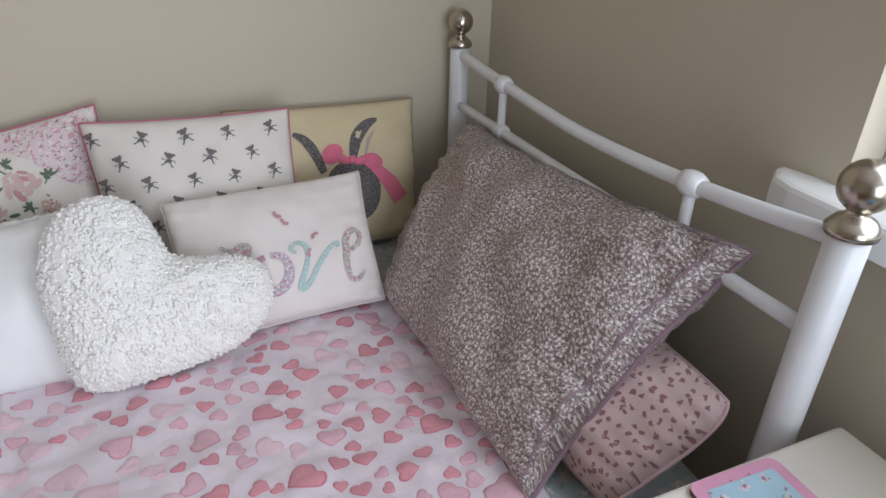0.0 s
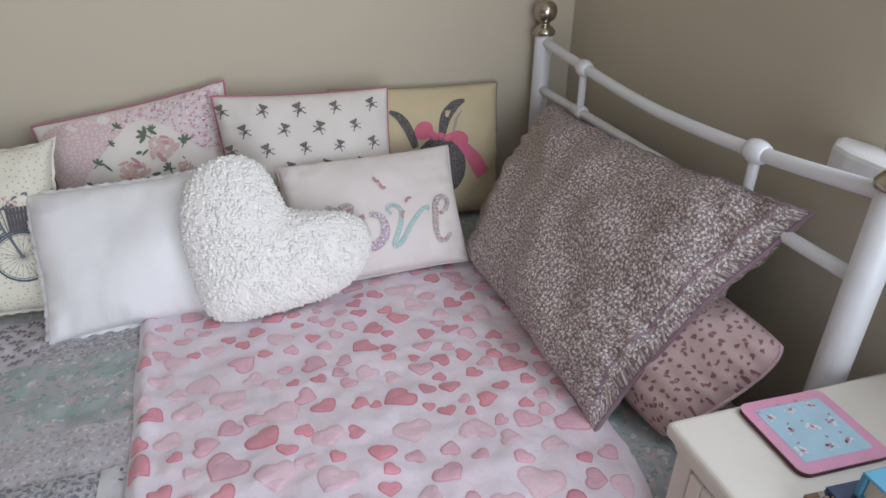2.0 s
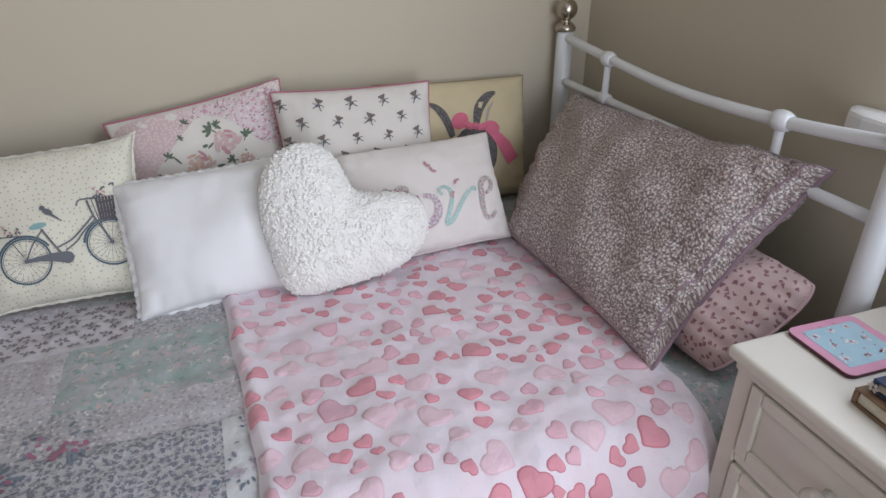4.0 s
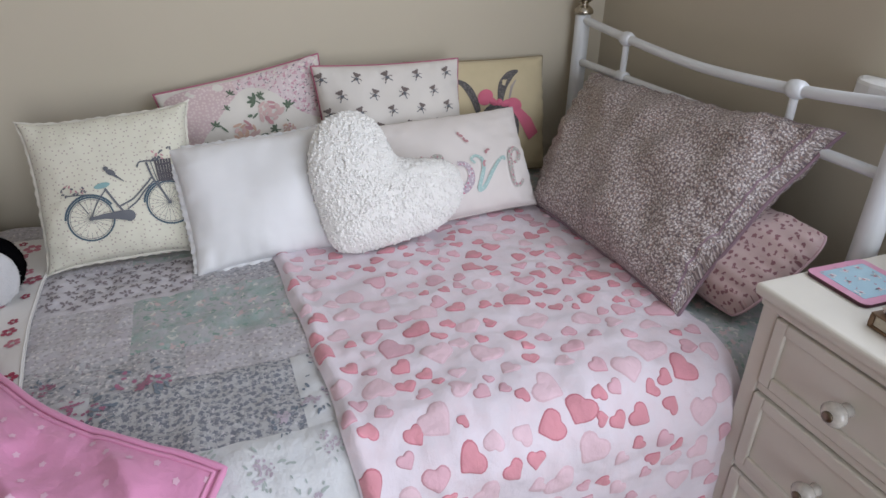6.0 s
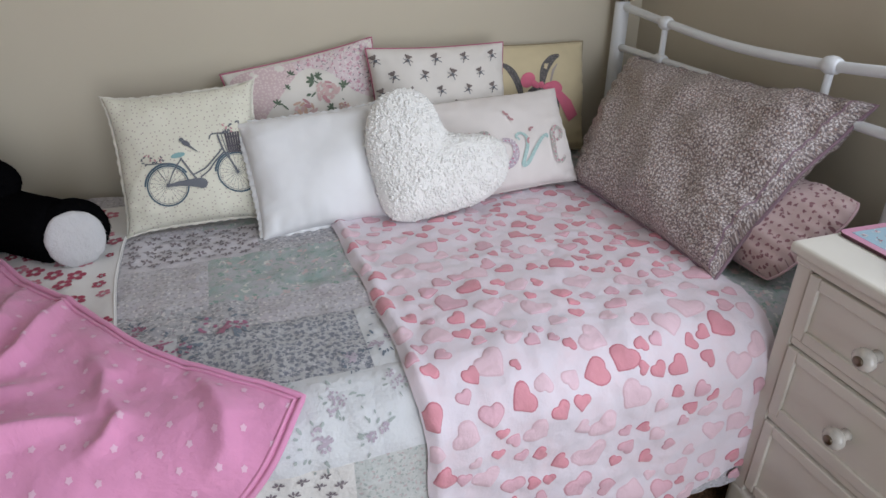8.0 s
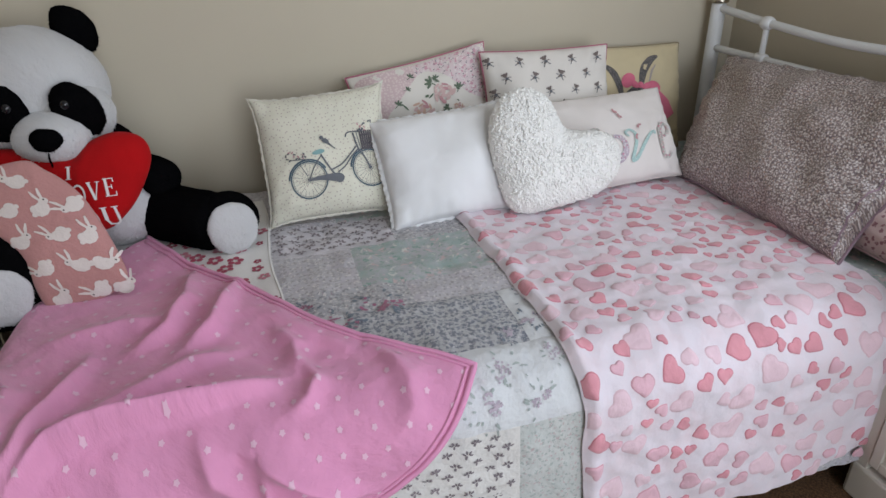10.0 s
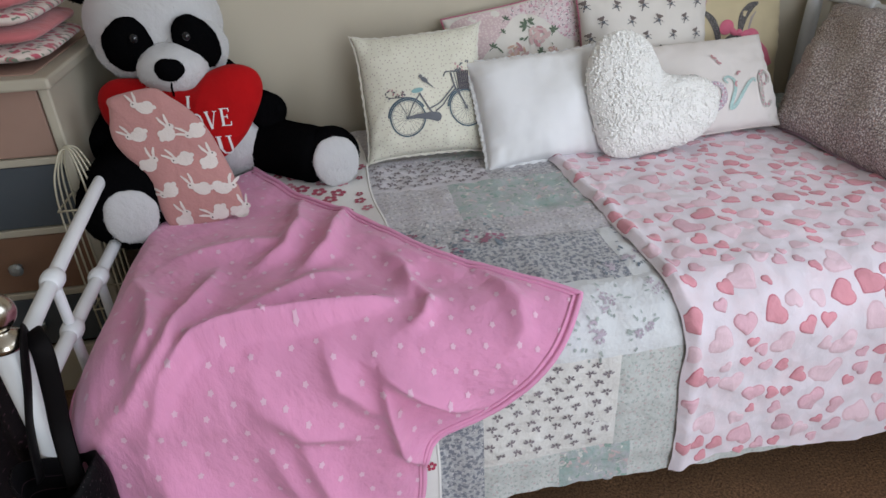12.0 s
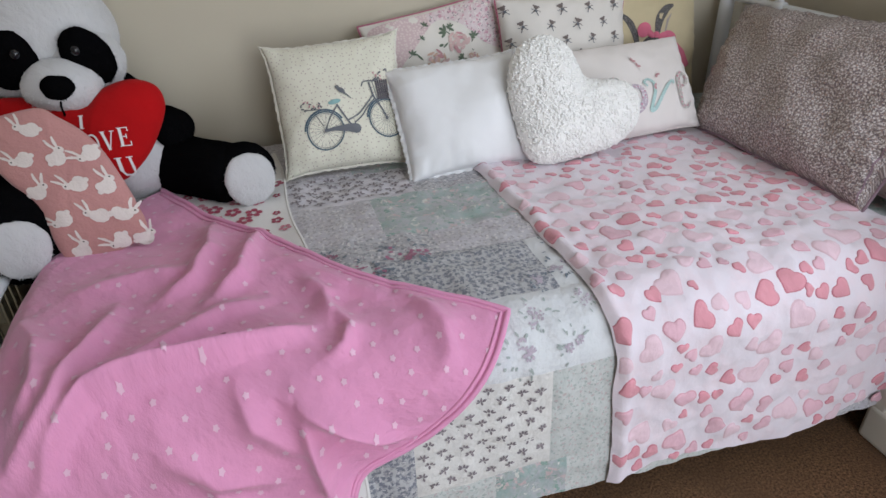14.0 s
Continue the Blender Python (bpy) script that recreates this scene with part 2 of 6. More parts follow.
for wall_at in ("north", "west"):
    if wall_at == "north":
        skirting = box((X0, Y1 - 0.018, 0.0), (X1, Y1, 0.12), 0.004, 1)
    else:
        skirting = box((X0, Y0, 0.0), (X0 + 0.018, Y1 - 0.02, 0.12), 0.004, 1)
    tagged(bm_part("baseboard", skirting, WHITE_PAINT), "white gloss painted skirting board along the wall", "baseboard", "", "structure")


def window_unit(name, axis, at, hole, label):
    """A white casement set in the opening: frame of four bars, a mullion and two panes."""
    a0, a1, z0, z1 = hole
    w = thing(name, ((at, (a0 + a1) / 2, z0) if axis == "x" else ((a0 + a1) / 2, at, z0)), label, "window", "", "structure")

    def bar(nm, lo_a, hi_a, lo_z, hi_z, d=0.03):
        lo, hi = ((at - d, lo_a, lo_z), (at + d, hi_a, hi_z)) if axis == "x" else ((lo_a, at - d, lo_z), (hi_a, at + d, hi_z))
        return bm_part(nm, box(lo, hi, 0.006), WHITE_PAINT, w)
    f = 0.055
    bar("window_frame", a0, a0 + f, z0, z1)
    bar("window_frame", a1 - f, a1, z0, z1)
    bar("window_frame", a0 + f, a1 - f, z0, z0 + f)
    bar("window_frame", a0 + f, a1 - f, z1 - f, z1)
    m = (a0 + a1) / 2
    bar("mullion", m - 0.03, m + 0.03, z0 + f, z1 - f)
    return w


window_unit("window_1", "x", X1 + 0.085, EAST_HOLE, "white framed casement window beside the bed")
window_unit("window_2", "y", Y0 - 0.085, SOUTH_HOLE, "wide white framed bedroom window")
# rounded sill board under the east window
sill_pts = [(X1 + 0.05, -1.12), (X1 - 0.055, -1.12), (X1 - 0.055, 0.545), (X1 - 0.045, 0.578), (X1 - 0.02, 0.598), (X1 - 0.0005, 0.602), (X1 - 0.0005, 0.512), (X1 + 0.05, 0.512)]
bm = bmesh.new()
low = [bm.verts.new((x, y, 0.866)) for x, y in sill_pts]
high = [bm.verts.new((x, y, 0.907)) for x, y in sill_pts]
bm.faces.new(low[::-1])
bm.faces.new(high)
for i in range(len(low)):
    j = (i + 1) % len(low)
    bm.faces.new((low[i], low[j], high[j], high[i]))
bmesh.ops.bevel(bm, geom=[e for e in bm.edges if e.verts[0].co.z > 0.9 and e.verts[1].co.z > 0.9], offset=0.008, segments=2, profile=0.5, affect="EDGES")
tagged(bm_part("window_sill", bm, WHITE_PAINT), "white gloss window sill board with a rounded end", "window sill", "", "structure")

# ---- the bed frame ----
HX, FX, PY0, PY1 = 0.643, -1.345, 0.425, 1.420
bed = thing("bed_frame", ((HX + FX) / 2, (PY0 + PY1) / 2, 0), "white enamelled metal single bed frame with nickel ball finials", "bed")


def bed_post(x, y, top):
    v, f = lathe([(0.022, 0.0), (0.022, top - 0.004), (0.019, top)], (x, y, 0), 24)
    post = mesh_part("post", v, f, BED_WHITE, bed)
    prof = [(0.019, 0.0), (0.027, 0.003), (0.028, 0.010), (0.024, 0.016), (0.020, 0.021), (0.013, 0.025), (0.011, 0.030)]
    r = 0.0285
    prof += [(max(0.0004, r * math.sin(a)), 0.030 + r * 0.93 - r * math.cos(a)) for a in [0.42 + k * (math.pi - 0.42) / 12 for k in range(13)]]
    v, f = lathe(prof, (x, y, top), 28)
    mesh_part("finial", v, f, NICKEL, post, "brushed nickel ball finial")
    return post


def rail(name, pts, r):
    v, f = tube(sweep(pts, False, 10), r, 14)
    return mesh_part(name, v, f, BED_WHITE, bed)


def knuckle(x, y, z, r=0.0185):
    prof = [(0.0115, -0.019), (0.0155, -0.016), (r, -0.006), (r, 0.006), (0.0155, 0.016), (0.0115, 0.019)]
    v, f = lathe(prof, (0, 0, 0), 18)
    v = [(x + a, y + c, z + b) for a, b, c in v]
    mesh_part("knuckle", v, f, BED_WHITE, bed)


for px, tops in ((HX, 0.904), (FX, 0.571)):
    for py in (PY0, PY1):
        bed_post(px, py if px > 0 or py > 1 else 0.392, tops)
# headboard: sagging top rail, straight lower rail, spindles with cast knuckles
rail("top_rail", [(HX, PY1, 0.892), (HX, 1.20, 0.874), (HX, 0.925, 0.860), (HX, 0.652, 0.872), (HX, PY0, 0.898)], 0.0112)
rail("lower_rail", [(HX, PY1, 0.773), (HX, PY0, 0.777)], 0.0105)
rail("bottom_rail", [(HX, PY1, 0.36), (HX, PY0, 0.36)], 0.0125)
for sy in (1.20, 0.652):
    rail("spindle", [(HX, sy, 0.872), (HX, sy, 0.36)], 0.0085)
    knuckle(HX, sy, 0.873)
    knuckle(HX, sy, 0.775, 0.016)
# footboard: a low arch
rail("top_rail", [(FX, 0.392, 0.543), (FX, 0.573, 0.563), (FX, 0.78, 0.583), (FX, 0.925, 0.593), (FX, 1.06, 0.585), (FX, 1.27, 0.563), (FX, PY1, 0.548)], 0.0125)
rail("lower_rail", [(FX, 0.392, 0.460), (FX, PY1, 0.460)], 0.0125)
rail("bottom_rail", [(FX, 0.392, 0.300), (FX, PY1, 0.300)], 0.0125)
for sy in (0.578, 1.26):
    rail("spindle", [(FX, sy, 0.563), (FX, sy, 0.300)], 0.009)
    knuckle(FX, sy, 0.563)
    knuckle(FX, sy, 0.460)
for sy in (0.749, 1.09):
    rail("spindle", [(FX, sy, 0.460), (FX, sy, 0.300)], 0.009)
    knuckle(FX, sy, 0.460)
for sy in (PY0 + 0.035, PY1 - 0.005):
    bm_part("side_rail", box((FX, sy - 0.012, 0.24), (HX, sy + 0.012, 0.285), 0.003), BED_WHITE, bed)
for lx, ly in ((-0.375, 0.45), (-0.375, 1.38)):
    v, f = joined(lathe([(0.011, 0.03), (0.011, 0.24)], (lx, ly, 0), 14), lathe([(0.012, 0.0), (0.016, 0.004), (0.016, 0.032), (0.013, 0.036)], (lx, ly, 0), 14))
    mesh_part("leg", v, f, BED_WHITE, bed)
for k in range(9):
    sx = -1.20 + k * 0.21
    bm_part("slat", box((sx, PY0 + 0.048, 0.262), (sx + 0.07, PY1 - 0.02, 0.274), 0.002, 1), plain("slat_pine", (0.45, 0.3, 0.17)) if k == 0 else bpy.data.materials["slat_pine"], bed)

MATTRESS = cloth("mattress_ticking", (0.62, 0.62, 0.62), 0.08)
bm = box((-1.300, 0.47, 0.276), (0.600, 1.405, 0.458), 0.05, 4)
tagged(bm_part("mattress", bm, MATTRESS, None, "", True), "white single mattress under the bedding", "mattress")

# ---- bedding: everything lies on one padded form ----
EDGE, ROUND, TOP = 0.49, 0.105, 0.470


def bed_point(x, s, off=0.0, flare=0.10, foot=True):
    """The bedding at x, s metres from the wall side towards the front and over the edge."""
    flat = 1.42 - EDGE
    if s < flat:
        y, z, ny, nz = 1.42 - s, TOP, 0.0, 1.0
    elif s < flat + ROUND * math.pi / 2:
        a = (s - flat) / ROUND
        y, z, ny, nz = EDGE - ROUND * math.sin(a), TOP - ROUND * (1 - math.cos(a)), -math.sin(a), math.cos(a)
    else:
        d = s - flat - ROUND * math.pi / 2
        y, z, ny, nz = EDGE - ROUND - flare * d, TOP - ROUND - d, -1.0, 0.0
    soft = 0.006 * noise.noise((x * 5, s * 5, 1.3)) + 0.003 * noise.noise((x * 14, s * 14, 4.0))
    soft += 0.008 * math.exp(-((x + 0.15) / 0.6) ** 2) * math.exp(-((s - 0.65) / 0.35) ** 2)
    if foot and x < -1.24:
        z -= min(0.10, (x + 1.24) ** 2 * 12)
    return Vector((x, y + ny * (off + soft), z + nz * (off + soft)))


def sheet(name, f, na, nb, thick, mat, parent, label="", sign=-1.0):
    """A cloth with two sides and closed edges over f(i/na, j/nb) -> (point, uv)."""
    pts, uv = [], []
    for i in range(na + 1):
        for j in range(nb + 1):
            p, q = f(i / na, j / nb)
            pts.append(p)
            uv.append(q)
    w = nb + 1
    nor = []
    for i in range(na + 1):
        for j in range(nb + 1):
            d1 = pts[min(i + 1, na) * w + j] - pts[max(i - 1, 0) * w + j]
            d2 = pts[i * w + min(j + 1, nb)] - pts[i * w + max(j - 1, 0)]
            nor.append(d1.cross(d2).normalized() * sign)
    n = len(pts)
    verts = pts + [p - m * thick for p, m in zip(pts, nor)]
    faces = []
    for i in range(na):
        for j in range(nb):
            a, b, c, d = i * w + j, (i + 1) * w + j, (i + 1) * w + j + 1, i * w + j + 1
            faces.append((a, d, c, b) if sign < 0 else (a, b, c, d))
            faces.append((n + a, n + b, n + c, n + d) if sign < 0 else (n + a, n + d, n + c, n + b))
    rim = [i * w for i in range(na)] + [na * w + j for j in range(nb)] + [i * w + nb for i in range(na, 0, -1)] + [j for j in range(nb, 0, -1)]
    uv = uv + uv
    # the edge has points of its own, so that it does not shade the sides
    top, low = len(verts), len(verts) + len(rim)
    verts += [verts[k] for k in rim] + [verts[n + k] for k in rim]
    uv += [uv[k] for k in rim] * 2
    for k in range(len(rim)):
        j = (k + 1) % len(rim)
        faces.append((top + k, top + j, low + j, low + k) if sign < 0 else (top + j, top + k, low + k, low + j))
    return mesh_part(name, verts, faces, mat, parent, label, uv)


# the patchwork quilt: rows of patches, each with its own print
P_SPRIG = cloth("sprig_print", (0.65, 0.62, 0.66), 0.08, 900, 42, 1.0)
P_GREY = cloth("grey_floral_print", (0.49, 0.48, 0.50), 0.1, 900, 42, 1.0, blotch=(26, 0.45, 0.65, (0.42, 0.41, 0.44)), spots=((84, 0.34, (0.29, 0.29, 0.30), 1.2), (70, 0.22, (0.64, 0.61, 0.60), 1.0), (46, 0.13, (0.34, 0.28, 0.31), 1.3)))
P_SAGE = cloth("sage_rose_print", (0.48, 0.48, 0.50), 0.1, 900, 42, 1.0, blotch=(13, 0.45, 0.60, (0.33, 0.42, 0.40)), spots=((20, 0.20, (0.58, 0.46, 0.46), 1.4), (60, 0.26, (0.36, 0.42, 0.39), 1.3), (34, 0.17, (0.25, 0.36, 0.31), 1.4), (28, 0.13, (0.62, 0.62, 0.58), 1.3)))
P_PALE = cloth("pale_stripe_print", (0.55, 0.53, 0.56), 0.1, 900, 42, 1.0, blotch=(20, 0.45, 0.65, (0.49, 0.45, 0.49)), spots=((80, 0.28, (0.38, 0.36, 0.37), 1.2), (70, 0.20, (0.66, 0.63, 0.62), 1.0)))
P_BOUQUET = cloth("bouquet_print", (0.60, 0.60, 0.61), 0.08, 900, 42, 1.0, blotch=(24, 0.45, 0.65, (0.54, 0.54, 0.56)))
P_BLUE = cloth("blue_ditsy_print", (0.50, 0.50, 0.51), 0.08, 900, 42, 1.0, spots=((92, 0.44, (0.20, 0.21, 0.25), 1.3), (80, 0.26, (0.35, 0.35, 0.37), 1.2), (74, 0.14, (0.60, 0.58, 0.60), 1.1)))
P_LILAC = cloth("lilac_bouquet_print", (0.69, 0.70, 0.71), 0.05, 900, 42, 1.0, blotch=(18, 0.5, 0.7, (0.63, 0.64, 0.66)))
P_BOWS = cloth("bow_print", (0.74, 0.72, 0.69), 0.05, 900, 42, 1.0)
P_GREEN = cloth("green_ditsy_print", (0.60, 0.61, 0.59), 0.06, 900, 42, 1.0, blotch=(22, 0.45, 0.7, (0.53, 0.56, 0.54)), spots=((86, 0.22, (0.40, 0.45, 0.43), 1.1), (70, 0.16, (0.54, 0.45, 0.45), 1.0)))
INK_GREY = cloth("faded_grey_ink", (0.29, 0.25, 0.27), 0.25, relief=0.1)
INK_LILAC = cloth("faded_lilac_ink", (0.54, 0.46, 0.53), 0.2, relief=0.1)
INK_LEAF = cloth("faded_sage_ink", (0.44, 0.49, 0.47), 0.2, relief=0.1)
INK_BLUE = cloth("faded_blue_ink", (0.20, 0.24, 0.29), 0.25, relief=0.1)
INK_ROSE = cloth("faded_rose_ink", (0.42, 0.17, 0.26), 0.25, relief=0.1)
quilt = thing("quilt", (-0.35, 0.92, 0.47), "faded patchwork quilt of mixed floral patches on the bed", "quilt")


def quilt_point(x, s, off=0.0):
    puff = 0.0045 * abs(math.sin(x * 52)) * abs(math.sin(s * 52))
    return bed_point(x, s, off + puff + 0.0035 * noise.noise((x * 34, s * 34, 2.2)) + 0.004 * noise.noise((x * 13, s * 17, 8.2)), 0.08)


ROWS_S = [0.0, 0.29, 0.455, 0.64, 0.735, 0.915, 1.07, 1.275, 1.360]
ROW_X = [
    [(-1.27, P_GREY), (-0.95, P_PALE), (-0.62, P_SAGE), (-0.30, P_BOUQUET), (0.0, P_LILAC), (0.30, P_SAGE), (0.62, None)],
    [(-1.27, P_BLUE), (-1.02, P_PALE), (-0.785, P_SPRIG), (-0.50, P_GREY), (-0.22, P_BOWS), (0.05, P_GREEN), (0.33, P_GREY), (0.62, None)],
    [(-1.27, P_SAGE), (-0.95, P_GREEN), (-0.79, P_PALE), (-0.61, P_SAGE), (-0.29, P_LILAC), (0.05, P_SPRIG), (0.36, P_SAGE), (0.62, None)],
    [(-1.27, P_GREY), (-0.80, P_GREY), (-0.52, P_PALE), (-0.20, P_GREY), (0.30, P_PALE), (0.62, None)],
    [(-1.27, P_LILAC), (-0.95, P_BOUQUET), (-0.665, P_BLUE), (-0.35, P_LILAC), (-0.05, P_BOWS), (0.30, P_SAGE), (0.62, None)],
    [(-1.27, P_BOWS), (-0.98, P_GREEN), (-0.72, P_LILAC), (-0.24, P_SPRIG), (0.1, P_BLUE), (0.36, P_SAGE), (0.62, None)],
    [(-1.27, P_PALE), (-0.95, P_LILAC), (-0.80, P_BLUE), (-0.665, P_BOWS), (-0.415, P_GREEN), (-0.18, P_BLUE), (0.1, P_BOWS), (0.36, P_SAGE), (0.62, None)],
    [(-1.27, P_PALE), (-0.80, P_BLUE), (-0.665, P_GREEN), (-0.52, P_SAGE), (-0.38, P_GREEN), (0.1, P_PALE), (0.62, None)],
]
for (s0, s1), row in zip(zip(ROWS_S, ROWS_S[1:]), ROW_X):
    for (x0, mat), (x1, _) in zip(row, row[1:]):
        def patch_f(u, v, x0=x0, x1=x1, s0=s0, s1=s1):
            x, s = x0 + (x1 - x0) * u, s0 + (s1 - s0) * v
            seam = 0.0009 * (1 - min(1.0, 28 * min(u * (x1 - x0), (1 - u) * (x1 - x0), v * (s1 - s0), (1 - v) * (s1 - s0)) * 3))
            hang = 0.02 * noise.noise((x * 3, 7.0, 0)) * max(0.0, s - 1.2) / 0.14
            return quilt_point(x, s + hang, -max(0.0, seam)), (x + s0 * 3.1, s + x0 * 1.7)
        sheet("patch", patch_f, max(6, int((x1 - x0) / 0.014)), max(5, int((s1 - s0) / 0.014)), 0.008, mat, quilt)


# the larger printed flowers: sprigs in offset rows, and loose bouquets
def sprig_rows(x0, x1, s0, s1, gap, size, seed):
    ink, dice, row = Stamp(quilt_point, 0.0016, -1), random.Random(seed), 0
    at_s = s0 + gap * 0.45
    while at_s < s1 - gap * 0.3:
        at_x = x0 + gap * (0.4 if row % 2 else 0.9)
        while at_x < x1 - gap * 0.3:
            cx, cs, way = at_x + dice.uniform(-0.1, 0.1) * gap, at_s + dice.uniform(-0.08, 0.08) * gap, dice.choice((-1, 1))
            lean = dice.uniform(-0.5, 0.5)
            for q in range(5):
                a = lean + (0.2, 1.1, 2.0, 2.9, 4.6)[q]
                d = size * dice.uniform(0.45, 0.65)
                ink.disc(cx + way * d * 1.25 * math.cos(a), cs - d * 0.8 * math.sin(a), size * dice.uniform(0.36, 0.5), size * dice.uniform(0.17, 0.27), -way * a, 7)
            at_x += gap * 1.25
        at_s += gap * 0.72
        row += 1
    tagged(ink.build("sprig_print", INK_GREY, quilt), kind="stuff")


def posies(spots, petal_ink, leaf_ink, seed):
    petals, leaves, dice = Stamp(quilt_point, 0.0019, -1), Stamp(quilt_point, 0.0015, -1), random.Random(seed)
    for cx, cs, r in spots:
        lobes = [(cx + r * dice.uniform(-0.6, 0.6), cs + r * dice.uniform(-0.55, 0.55), r * dice.uniform(0.25, 0.42)) for q in range(4)]
        for q in range(34):
            mx, ms, big = lobes[q % 4]
            a, d = dice.uniform(0, 6.28), big * math.sqrt(dice.random())
            petals.disc(mx + d * math.cos(a), ms + d * math.sin(a), r * dice.uniform(0.06, 0.13), r * dice.uniform(0.04, 0.09), dice.uniform(0, 3), 6)
        for q in range(14):
            a, d = dice.uniform(0, 6.28), r * dice.uniform(0.6, 1.25)
            leaves.disc(cx + d * math.cos(a), cs + d * math.sin(a), r * dice.uniform(0.10, 0.22), r * dice.uniform(0.05, 0.09), a + dice.uniform(-0.6, 0.6), 6)
    tagged(leaves.build("leaf_print", leaf_ink, quilt), kind="stuff")
    tagged(petals.build("flower_print", petal_ink, quilt), kind="stuff")


sprig_rows(-0.785, -0.50, 0.29, 0.455, 0.030, 0.0125, 1)
sprig_rows(-0.665, -0.415, 1.07, 1.275, 0.029, 0.0092, 2)
sprig_rows(-0.240, 0.0, 0.915, 1.07, 0.031, 0.0105, 3)
posies([(-0.62, 0.985, 0.030), (-0.52, 0.945, 0.033), (-0.42, 0.97, 0.030), (-0.47, 1.035, 0.033), (-0.57, 1.045, 0.026), (-0.37, 1.035, 0.028), (-0.32, 0.955, 0.024)], INK_LILAC, INK_LEAF, 4)
posies([(-0.59, 0.715, 0.050), (-0.68, 0.755, 0.046), (-0.66, 0.82, 0.036), (-0.76, 0.80, 0.040), (-0.74, 0.70, 0.030)], INK_ROSE, INK_BLUE, 5)
posies([(-0.30, 0.775, 0.030), (-0.325, 0.86, 0.032), (-0.38, 0.895, 0.026)], INK_LILAC, INK_BLUE, 6)


def hem_line(name, f, pts, r, mat, parent):
    v, t = tube([f(*p) for p in pts], r, 8)
    return mesh_part(name, v, t, mat, parent)


# the flowered sheet over the foot end
SHEET_WHITE = cloth("white_cotton", (0.78, 0.76, 0.74), 0.05)
FLOWER_RED = cloth("crimson_print", (0.42, 0.05, 0.10), 0.2, relief=0.1)
FLOWER_PINK = cloth("rose_print", (0.62, 0.22, 0.28), 0.2, relief=0.1)
sheet_thing = thing("flowered_sheet", (-1.0, 0.8, 0.48), "white cotton sheet printed with red and pink flowers", "bed sheet")


def sheet_point(x, s):
    return bed_point(x, s, 0.008 + 0.003 * noise.noise((x * 20, s * 6, 9.0)), 0.13)


sheet("cotton", lambda u, v: (sheet_point(-1.27 + (0.475 + 0.006 * math.sin(v * 17) + 0.05 * v) * u, 0.10 + 1.32 * v), (u * 0.5, v * 1.32)), 34, 80, 0.003, SHEET_WHITE, sheet_thing)
hem_line("hem", sheet_point, [(-1.27 + 0.475 + 0.006 * math.sin(k / 60 * 17) + 0.05 * k / 60 - 0.004, 0.10 + 1.32 * k / 60) for k in range(61)], 0.0018, SHEET_WHITE, sheet_thing)
rng = random.Random(5)
red, pink = Stamp(sheet_point, 0.0016, -1), Stamp(sheet_point, 0.0016, -1)
placed = []
for k in range(900):
    x, s = rng.uniform(-1.25, -0.735), rng.uniform(0.12, 1.38)
    if x < -0.812 + 0.006 * math.sin((s - 0.1) / 1.32 * 17) + 0.05 * (s - 0.1) / 1.32 and all((x - a) ** 2 + (s - b) ** 2 > 0.031 ** 2 for a, b in placed):
        placed.append((x, s))
        st, r = (red if rng.random() < 0.55 else pink), rng.choice((0.006, 0.009, 0.012))
        t0 = rng.random() * 6
        for q in range(5):
            st.disc(x + r * math.cos(t0 + q * 1.257), s + r * math.sin(t0 + q * 1.257), r * 0.62, n=8)
tagged(red.build("flower_print", FLOWER_RED, sheet_thing), kind="stuff")
tagged(pink.build("flower_print", FLOWER_PINK, sheet_thing), kind="stuff")

# the fleece throw with plush hearts
FLEECE = cloth("white_fleece", (0.80, 0.725, 0.785), 0.08, 500, 22, 1.0, blotch=(16, 0.42, 0.7, (0.78, 0.66, 0.71)), sheen=0.5)
H_DEEP = cloth("coral_plush", (0.80, 0.35, 0.41), 0.25, 420, 60, 0.7, sheen=0.4)
H_MID = cloth("pink_plush", (0.82, 0.50, 0.58), 0.2, 420, 60, 0.7, sheen=0.4)
H_PALE = cloth("blush_plush", (0.83, 0.60, 0.665), 0.12, 420, 60, 0.7, sheen=0.4)
throw = thing("heart_throw", (0.05, 0.75, 0.49), "white fleece throw blanket covered in pink plush hearts", "blanket")


def throw_left(s):
    return -0.318 - 0.012 * math.sin(s * 5) + 0.075 * max(0.0, s - 0.95) + 0.002 * math.sin(s * 31)


def throw_point(x, s):
    near = x - throw_left(s)
    fold = 0.008 * math.exp(-((near - 0.019) / 0.013) ** 2) - 0.008 * math.exp(-(near / 0.009) ** 2)
    wave = 0.012 * noise.noise((x * 4, 3.0, s * 0.6)) * max(0.0, s - 0.95) / 0.2
    return bed_point(x, s, 0.013 + fold + wave + 0.0034 * noise.noise((x * 45, s * 45, 6.6)) + 0.0055 * noise.noise((x * 21, s * 21, 1.6)), 0.06)


def throw_f(u, v):
    s = 0.30 + v * (1.06 - 0.018 * math.sin(u * 8) - 0.03 * u)
    right = 0.40 - 0.05 * max(0.0, s - 0.9)
    x = throw_left(s) * (1 - u) + right * u
    return throw_point(x, s), (x, s)


